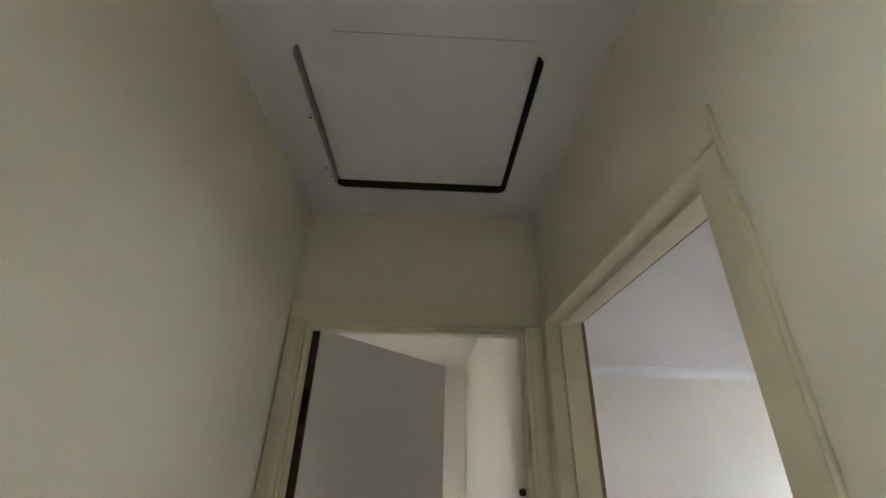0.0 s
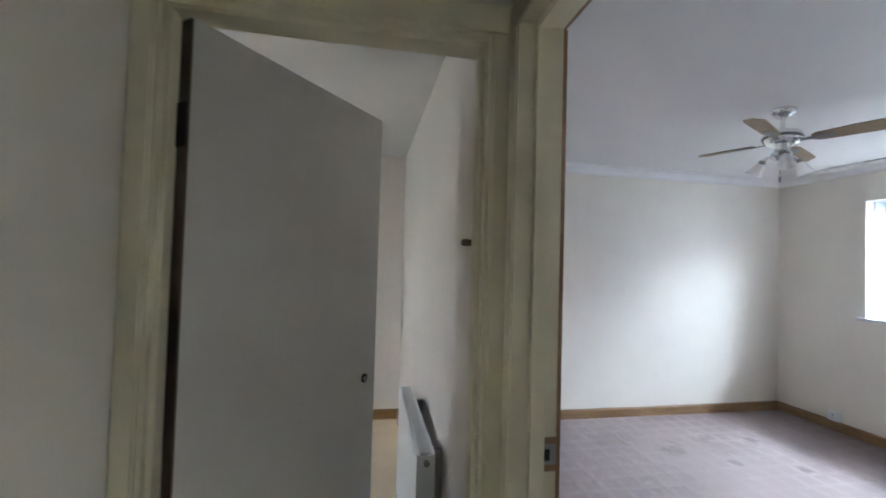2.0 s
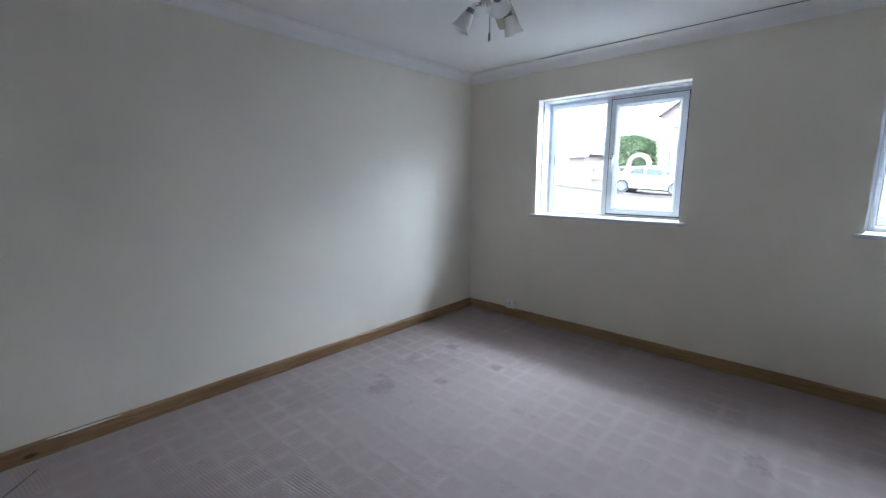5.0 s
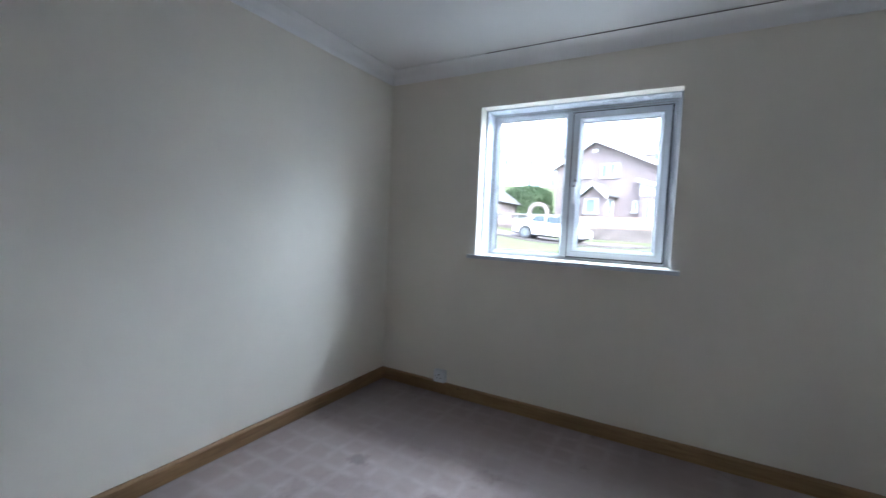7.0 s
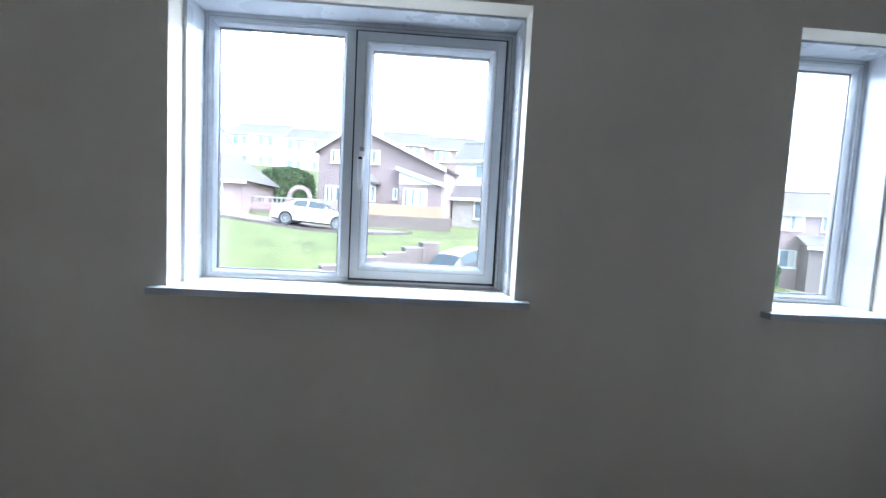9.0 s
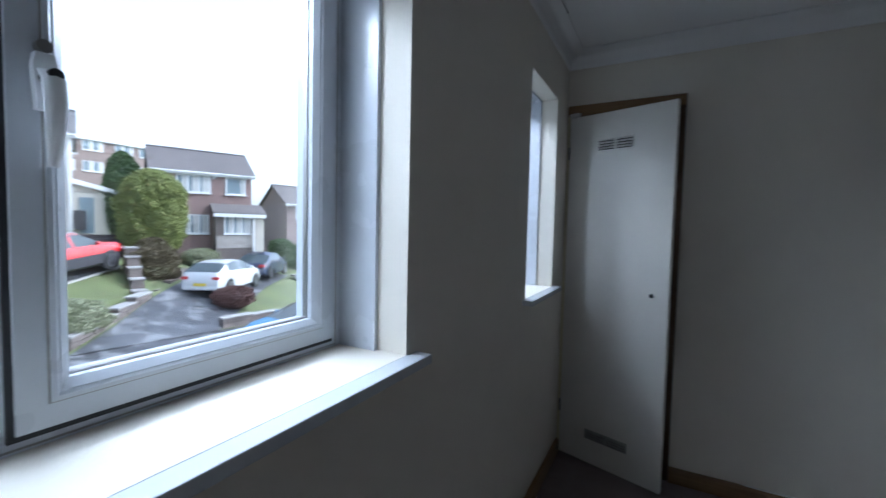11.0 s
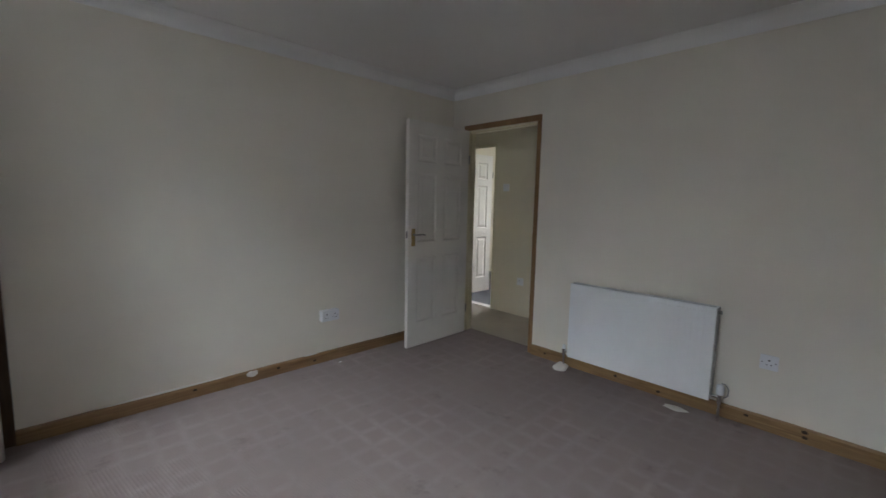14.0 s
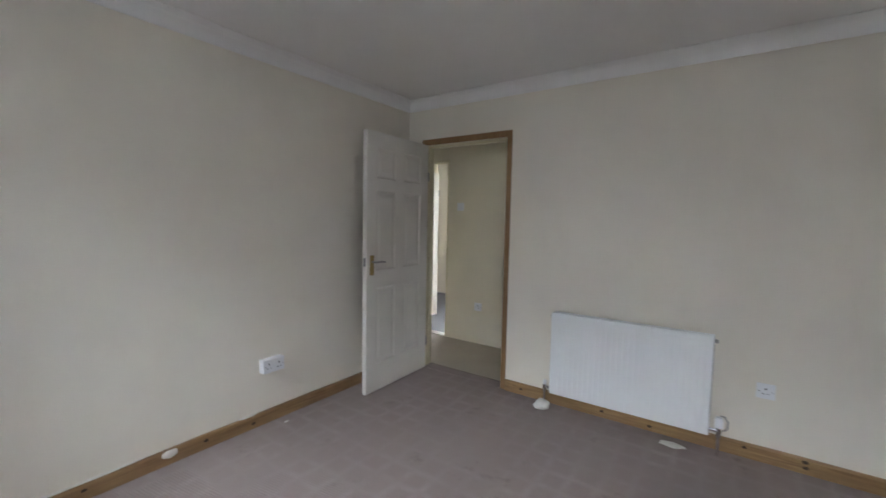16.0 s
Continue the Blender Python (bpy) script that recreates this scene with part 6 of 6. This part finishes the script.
plant("round_conifer", (26.0, -8.85, -0.55), 1.5, 1.45, 2.2, 46000, 0.065, M_CONIFER, "large rounded yellow green conifer in a front garden", "tree", 0.1, 2.6, 3)
plant("dark_tree", (30.2, -9.4, -0.3), 0.95, 0.95, 2.6, 9000, 0.09, M_HEDGE, "dark green tree behind a conifer", "tree", 0.3, 2.2, 4)
plant("garden_shrub", foot(27.1, -2.6), 0.6, 0.55, 0.75, 2600, 0.07, M_CONIFER, "upright green shrub before a bay window", "shrub", 0.0, 3, 5)
plant("variegated_shrub", foot(18.5, -2.5, -0.2), 0.95, 1.3, 0.6, 14000, 0.045, M_SHRUB, "pale variegated shrub spilling over a wall", "shrub", 0.0, 2.4, 6)
plant("russet_shrub", foot(19.0, -8.4), 0.8, 0.8, 0.45, 4500, 0.05, M_RUSSET, "bare russet shrub beside a drive", "shrub", 0.0, 2.2, 7)
plant("house_shrub", foot(26.2, -11.4), 0.7, 1.0, 0.5, 3500, 0.07, M_SHRUB, "pale green shrub under a window", "shrub", 0.0, 2.4, 8)
plant("brown_hedge", (23.0, -7.3, -1.6), 0.7, 1.1, 0.95, 5500, 0.06, M_BROWNHEDGE, "brown winter hedge behind a stepped wall", "hedge", 0.0, 4, 9)
plant("brown_hedge", (24.8, -8.2, -0.9), 0.6, 0.7, 0.75, 3500, 0.06, M_BROWNHEDGE, "brown winter hedge behind a stepped wall", "hedge", 0.0, 4, 10)
plant("clipped_hedge", foot(27.0, -17.6), 0.7, 0.9, 1.05, 5000, 0.07, M_HEDGE, "dark clipped hedge beside a house", "hedge", 0.0, 6, 11)
plant("clipped_hedge", foot(27.0, -19.4), 0.7, 0.9, 0.95, 5000, 0.07, M_HEDGE, "dark clipped hedge beside a house", "hedge", 0.0, 6, 12)
plant("garden_hedge", (31.5, 11.6, 1.4), 0.9, 1.9, 1.5, 9000, 0.09, M_HEDGE, "dense dark green hedge beside a brick arch", "hedge", 0.0, 4, 13)
plant("rockery_shrub", foot(23.5, -17.4), 0.6, 0.6, 0.4, 2200, 0.06, M_CONIFER, "low green shrub in a rockery", "shrub", 0.0, 2.4, 14)
plant("rockery_shrub", foot(21.3, -15.2), 0.5, 0.6, 0.3, 1800, 0.06, M_SHRUB, "low green shrub in a rockery", "shrub", 0.0, 2.4, 15)
plant("rockery_shrub", foot(20.2, -16.6), 0.5, 0.5, 0.35, 1800, 0.06, M_HEDGE, "low green shrub in a rockery", "shrub", 0.0, 2.4, 16)

# brick garden arch
arch = thing("garden_arch", (29.0, 9.95, 0.95), "reddish brick garden arch in front of a hedge", "arch")
for y in (-0.75, 0.5):
    part("pier", box(bmesh.new(), -0.12, 0.12, y, y + 0.25, -0.3, 1.35), M_BRICK_PINK, arch)
bm = bmesh.new()
n = 13
rows = []
for k in range(n):
    a = math.pi * k / (n - 1)
    rows.append([bm.verts.new((x, 0.0 + r * math.cos(a), 1.35 + r * math.sin(a))) for x, r in ((-0.12, 0.5), (-0.12, 0.75), (0.12, 0.75), (0.12, 0.5))])
for p, q in zip(rows, rows[1:]):
    for k in range(4):
        bm.faces.new((p[k], p[(k + 1) % 4], q[(k + 1) % 4], q[k]))
part("arch_ring", bm, M_BRICK_PINK, arch)

fence = thing("board_fence", (33.0, 13.0, 1.6), "weathered grey upright board fence", "fence")
board = mesh_of("board", box(bmesh.new(), 0, 0.025, 0, 0.14, 0, 1.9), M_FENCE)
for k in range(26):
    b = new("board", board)
    b.parent = fence
    b.location = (0.01 * (k % 2), k * 0.155, 0.03 * (k % 3))
for k in range(3):
    part("fence_rail", box(bmesh.new(), 0.04, 0.09, 0, 4.0, 0.3 + 0.6 * k, 0.38 + 0.6 * k), M_FENCE, fence)

steps = thing("garden_steps", (25.6, -8.2, -0.3), "brown garden steps up to a side door", "steps")
for k in range(6):
    part("step", box(bmesh.new(), 0.38 * k, 0.38 * k + 0.5, 0, 2.0, 0.17 * k - 0.3, 0.17 * k + 0.1, 0.01), M_STEPS, steps)
rock_steps = thing("rockery_steps", (21.6, -15.6, ground(21.6, -15.6)), "pale slab steps through a rockery", "steps")
for k in range(5):
    part("slab", box(bmesh.new(), 0.45 * k, 0.45 * k + 0.5, -0.35 - 0.1 * k, 0.35 - 0.1 * k, 0.12 * k - 0.05, 0.12 * k + 0.07, 0.015), M_COPING, rock_steps)
bin_ = thing("wheelie_bin", (30.4, -7.4, 0.82), "dark grey wheelie bin beside a door", "bin")
part("body", box(bmesh.new(), -0.3, 0.3, -0.28, 0.28, 0.02, 0.95, 0.03), M_GASKET, bin_)
part("lid", box(bmesh.new(), -0.34, 0.32, -0.3, 0.3, 0.95, 1.03, 0.02), M_GASKET, bin_)

# ---- cars ----
M_TYRE = surface("tyre_rubber", (0.02, 0.02, 0.02), 0.8, var=0.2, bump=0.1)
M_RIM = surface("alloy_rim", (0.45, 0.46, 0.48), 0.3, 1.0, var=0.1, bump=0.0)
M_CARGLASS = surface("tinted_car_glass", (0.05, 0.065, 0.07), 0.05, var=0.1, bump=0.0)
M_LAMPRED = surface("red_lamp_lens", (0.4, 0.02, 0.02), 0.2, var=0.1, bump=0.0)
M_LAMPWHITE = surface("clear_lamp_lens", (0.6, 0.6, 0.62), 0.1, var=0.1, bump=0.0)
M_PLATE_Y = surface("yellow_number_plate", (0.65, 0.5, 0.05), 0.4, var=0.05, bump=0.0)


def paint(name, c, rough=0.18):
    m = surface(name, c, rough, var=0.03, bump=0.0)
    m.node_tree.nodes["Principled BSDF"].inputs["Coat Weight"].default_value = 0.6
    return m


SHAPES = {
    # the middle line of the top, nose to the right: share of half the length, share of the height
    "hatch": ((-1.0, 0.36), (-0.99, 0.56), (-0.94, 0.69), (-0.64, 0.93), (-0.38, 0.99), (-0.05, 1.0), (0.16, 0.965), (0.56, 0.685), (0.78, 0.62), (0.93, 0.53), (0.985, 0.42), (1.0, 0.30)),
    "coupe": ((-1.0, 0.38), (-0.985, 0.58), (-0.93, 0.70), (-0.74, 0.735), (-0.42, 0.955), (-0.16, 1.0), (0.02, 0.99), (0.13, 0.955), (0.47, 0.69), (0.75, 0.63), (0.93, 0.54), (0.985, 0.42), (1.0, 0.30)),
    "suv": ((-1.0, 0.36), (-0.99, 0.52), (-0.955, 0.64), (-0.78, 0.945), (-0.45, 1.0), (-0.05, 1.0), (0.12, 0.97), (0.48, 0.70), (0.78, 0.655), (0.93, 0.58), (0.985, 0.46), (1.0, 0.32)),
    "beetle": ((-1.0, 0.34), (-0.98, 0.45), (-0.92, 0.55), (-0.84, 0.62), (-0.5, 0.90), (-0.2, 1.0), (0.0, 0.99), (0.13, 0.95), (0.46, 0.68), (0.70, 0.62), (0.88, 0.52), (0.97, 0.40), (1.0, 0.28)),
}
SCREENS = {"hatch": (-0.94, -0.64, 0.16, 0.56), "coupe": (-0.74, -0.42, 0.13, 0.47), "suv": (-0.955, -0.78, 0.12, 0.48), "beetle": (-0.84, -0.5, 0.13, 0.46)}


def car(name, where, length, height, width, colour, style, label, roof_mat=None):
    """A parked car, nose along +x, from one lofted shell whose glazed fields are a part of their own. The base is at the middle, on the ground."""
    c = thing(name, where, label, "car")
    L, W, Hc = length / 2, width / 2, height
    suv = style == "suv"
    rr = 0.36 if suv else 0.325
    clear = 0.24 if suv else 0.18
    ax = L * 0.61
    top, (r0, r1, f1, f0) = SHAPES[style], SCREENS[style]
    pillars = (-0.10, -0.52) if suv else (-0.12,)
    marks = sorted({x for x, z in top} | {x + d for x in pillars for d in (-0.018, 0.018)} | {-0.25, 0.3, 0.4, -0.62 if style != "coupe" else -0.5})
    def belt(x):
        return Hc * (0.685 - 0.035 * x)
    def ring(x):
        z = lerp_table(x, top) * Hc
        w = W * (1 - 0.16 * max(0.0, (abs(x) - 0.68) / 0.32) ** 2)
        low = clear + (0.10 * max(0.0, (abs(x) - 0.85) / 0.15))
        rise = max(0.0, min(1.0, (z - belt(x)) / (Hc - belt(x))))
        hip = min(belt(x), z - 0.05)
        edge = w * (0.93 - 0.20 * rise)
        return [(w * 0.88, low), (w * 0.985, low + 0.09), (w, low + (hip - low) * 0.55), (w * 0.99, low + (hip - low) * 0.80), (w * 0.955, hip), (edge, z - 0.012 - 0.05 * rise), (edge * 0.62, z - 0.004), (0.0, z)]
    rows = [ring(x) for x in marks]
    sides = {"paint": bmesh.new(), "glass": bmesh.new(), "trim": bmesh.new(), "roof": bmesh.new()}
    glazed = [i for i in range(len(marks) - 1) if r0 + 0.12 < (marks[i] + marks[i + 1]) / 2 < f0 - 0.06 and min(lerp_table(marks[i], top), lerp_table(marks[i + 1], top)) > 0.72]
    def face(kind, pts):
        bm = sides[kind]
        bm.faces.new([bm.verts.new(p) for p in pts])
    for i in range(len(marks) - 1):
        xa, xb = marks[i], marks[i + 1]
        mid = (xa + xb) / 2
        in_screen = r0 <= mid <= r1 or f1 <= mid <= f0
        on_roof = r1 < mid < f1
        in_pillar = any(abs(mid - p) < 0.018 for p in pillars)
        for s in (-1, 1):
            for k in range(7):
                kind = "paint"
                if k == 4 and i in glazed and not in_pillar:
                    kind = "glass"
                elif k >= 5 and in_screen:
                    kind = "glass"
                elif k >= 5 and on_roof and roof_mat:
                    kind = "roof"
                elif k == 0 or (suv and k == 1):
                    kind = "trim"
                a, b = rows[i][k], rows[i][k + 1]
                p, q = rows[i + 1][k], rows[i + 1][k + 1]
                if k == 4 and i == glazed[0]:
                    # the rear side window tapers to a point
                    face("glass", [(xa * L, s * a[0], a[1]), (xb * L, s * p[0], p[1]), (xb * L, s * q[0], q[1])])
                    face("paint", [(xa * L, s * a[0], a[1]), (xb * L, s * q[0], q[1]), (xa * L, s * b[0], b[1])])
                    continue
                face(kind, [(xa * L, s * a[0], a[1]), (xb * L, s * p[0], p[1]), (xb * L, s * q[0], q[1]), (xa * L, s * b[0], b[1])])
    for x, row in ((-L, rows[0]), (L, rows[-1])):
        face("paint", [(x, s * y, z) for s, line in ((1, row), (-1, row[-2::-1])) for y, z in line])
    for kind, mat, title, words in (("paint", colour, "body", ""), ("glass", M_CARGLASS, "windows", "dark tinted car windows"), ("trim", M_GASKET, "sill_trim", "black lower trim"), ("roof", roof_mat or colour, "roof", "")):
        bm = sides[kind]
        if bm.faces:
            bmesh.ops.remove_doubles(bm, verts=bm.verts, dist=1e-4)
            if kind == "glass":
                part(title, bm, mat, c, words)
            else:
                part(title, bm, mat, c, words, smooth=True)
        else:
            bm.free()
    for s in (-1, 1):
        bm = bmesh.new()
        lathe(bm, [(0.0, -0.06), (0.07, -0.05), (0.09, 0.0), (0.06, 0.05), (0.0, 0.06)], 10, pose(L * 0.33, s * (W + 0.06), belt(0.3) + 0.06, 0, 90, 0))
        part("door_mirror", bm, colour, c, smooth=True)
        y0, y1 = sorted((s * W * 0.60, s * W * 0.87))
        part("headlight", box(bmesh.new(), L * 0.87, L * 0.955, y0, y1, Hc * 0.40, Hc * 0.49, 0.02), M_LAMPWHITE, c, "clear headlight")
        part("tail_light", box(bmesh.new(), -L * 0.995, -L * 0.88, min(s * W * 0.55, s * W * 0.88), max(s * W * 0.55, s * W * 0.88), Hc * 0.47, Hc * 0.565, 0.025), M_LAMPRED, c, "red tail light")
        for x in (0.22, -0.42):
            part("door_handle", box(bmesh.new(), L * x - 0.1, L * x + 0.08, min(s * W * 0.97, s * (W + 0.015)), max(s * W * 0.97, s * (W + 0.015)), Hc * 0.575, Hc * 0.592, 0.004), colour, c)
        if suv:
            bm = bmesh.new()
            tube(bm, [(-L * 0.72, s * W * 0.68, Hc * 0.965), (-L * 0.6, s * W * 0.69, Hc * 1.0), (0.0, s * W * 0.69, Hc * 1.02), (L * 0.12, s * W * 0.68, Hc * 0.97)], 0.02, 8)
            part("roof_rail", bm, M_RIM, c, "silver roof rail", True)
        for x in (-ax, ax):
            # no arch is cut: a solid black disc paints the wheel well's shade
            bm = bmesh.new()
            lathe(bm, [(0.0, -0.01), (rr * 1.13, -0.01), (rr * 1.13, 0.006), (0.0, 0.006)], 28, Matrix.Translation((x, s * (W + 0.001), rr + 0.01)) @ pose(0, 0, 0, 90, 0, 0))
            part("arch_shade_disc", bm, M_GASKET, c, "black disc painted for the shade in a wheel arch", True)
            bm = bmesh.new()
            lathe(bm, [(rr * 0.70, -0.10), (rr * 0.96, -0.10), (rr, -0.07), (rr, 0.07), (rr * 0.96, 0.10), (rr * 0.70, 0.10)], 28, Matrix.Translation((x, s * (W - 0.075), rr)) @ pose(0, 0, 0, 90, 0, 0), True)
            tyre = part("wheel", bm, M_TYRE, c, "black tyre on an alloy rim", True)
            bm = bmesh.new()
            hub = Matrix.Translation((x, s * (W + 0.012), rr)) @ pose(0, 0, 0, 90, 0, 0)
            lathe(bm, [(rr * 0.62, -0.02), (rr * 0.72, -0.03), (rr * 0.72, 0.02), (rr * 0.62, 0.015)], 24, hub, True)
            for k in range(10):
                box(bm, 0, rr * 0.64, -0.016, 0.016, -0.012, 0.012, 0.0, hub @ pose(0, 0, 0, 0, 0, 36 * k))
            lathe(bm, [(0.0, -0.02), (0.06, -0.02), (0.06, 0.02), (0.0, 0.02)], 12, hub)
            part("rim", bm, M_RIM, tyre, "silver alloy rim")
    part("number_plate", box(bmesh.new(), -L - 0.012, -L + 0.03, -0.26, 0.26, Hc * 0.30, Hc * 0.30 + 0.11), M_PLATE_Y, c, "yellow rear number plate")
    part("bumper", box(bmesh.new(), -L * 1.01, -L * 0.9, -W * 0.80, W * 0.80, 0.26, 0.42, 0.04), M_GASKET if suv else colour, c)
    return c


def parked(x, y, heading):
    """Pose on the sloping ground; heading in degrees from +x."""
    h = radians(heading)
    def level(p, q):
        return max(ground(p, q), road_level(q) if p < 17 else -99) + 0.045
    d = Vector((math.cos(h), math.sin(h)))
    zf, zb = level(x + d.x * 1.3, y + d.y * 1.3), level(x - d.x * 1.3, y - d.y * 1.3)
    return pose(x, y, (zf + zb) / 2, 0, -math.degrees(math.atan2(zf - zb, 2.6)), heading)


P_WHITE = paint("white_car_paint", (0.72, 0.73, 0.74))
car("white_coupe", parked(24.6, 7.8, -90), 4.3, 1.40, 1.76, P_WHITE, "coupe", "white coupe parked on a forecourt")
car("white_hatchback", parked(16.0, 1.4, -90), 4.2, 1.46, 1.75, P_WHITE, "hatch", "white hatchback parked at the roadside")
car("black_hatchback", parked(20.6, -0.1, -45), 3.75, 1.50, 1.66, paint("black_car_paint", (0.012, 0.013, 0.015)), "hatch", "black hatchback with a white roof on a drive", P_WHITE)
car("red_crossover", parked(23.0, -4.15, -62), 4.35, 1.60, 1.80, paint("red_car_paint", (0.50, 0.02, 0.025)), "suv", "bright red crossover parked on a steep drive")
car("silver_hatchback", parked(21.35, -9.6, -60), 4.3, 1.47, 1.76, paint("silver_car_paint", (0.50, 0.52, 0.52), 0.25), "hatch", "silver hatchback parked on a wet drive")
car("navy_saloon", parked(24.3, -14.0, -58), 4.2, 1.48, 1.78, paint("navy_car_paint", (0.012, 0.02, 0.05)), "beetle", "dark navy rounded car parked on a drive")
car("blue_hatchback", parked(12.7, -6.7, 84), 4.0, 1.45, 1.72, paint("blue_car_paint", (0.02, 0.16, 0.34)), "hatch", "bright blue hatchback parked on the road")
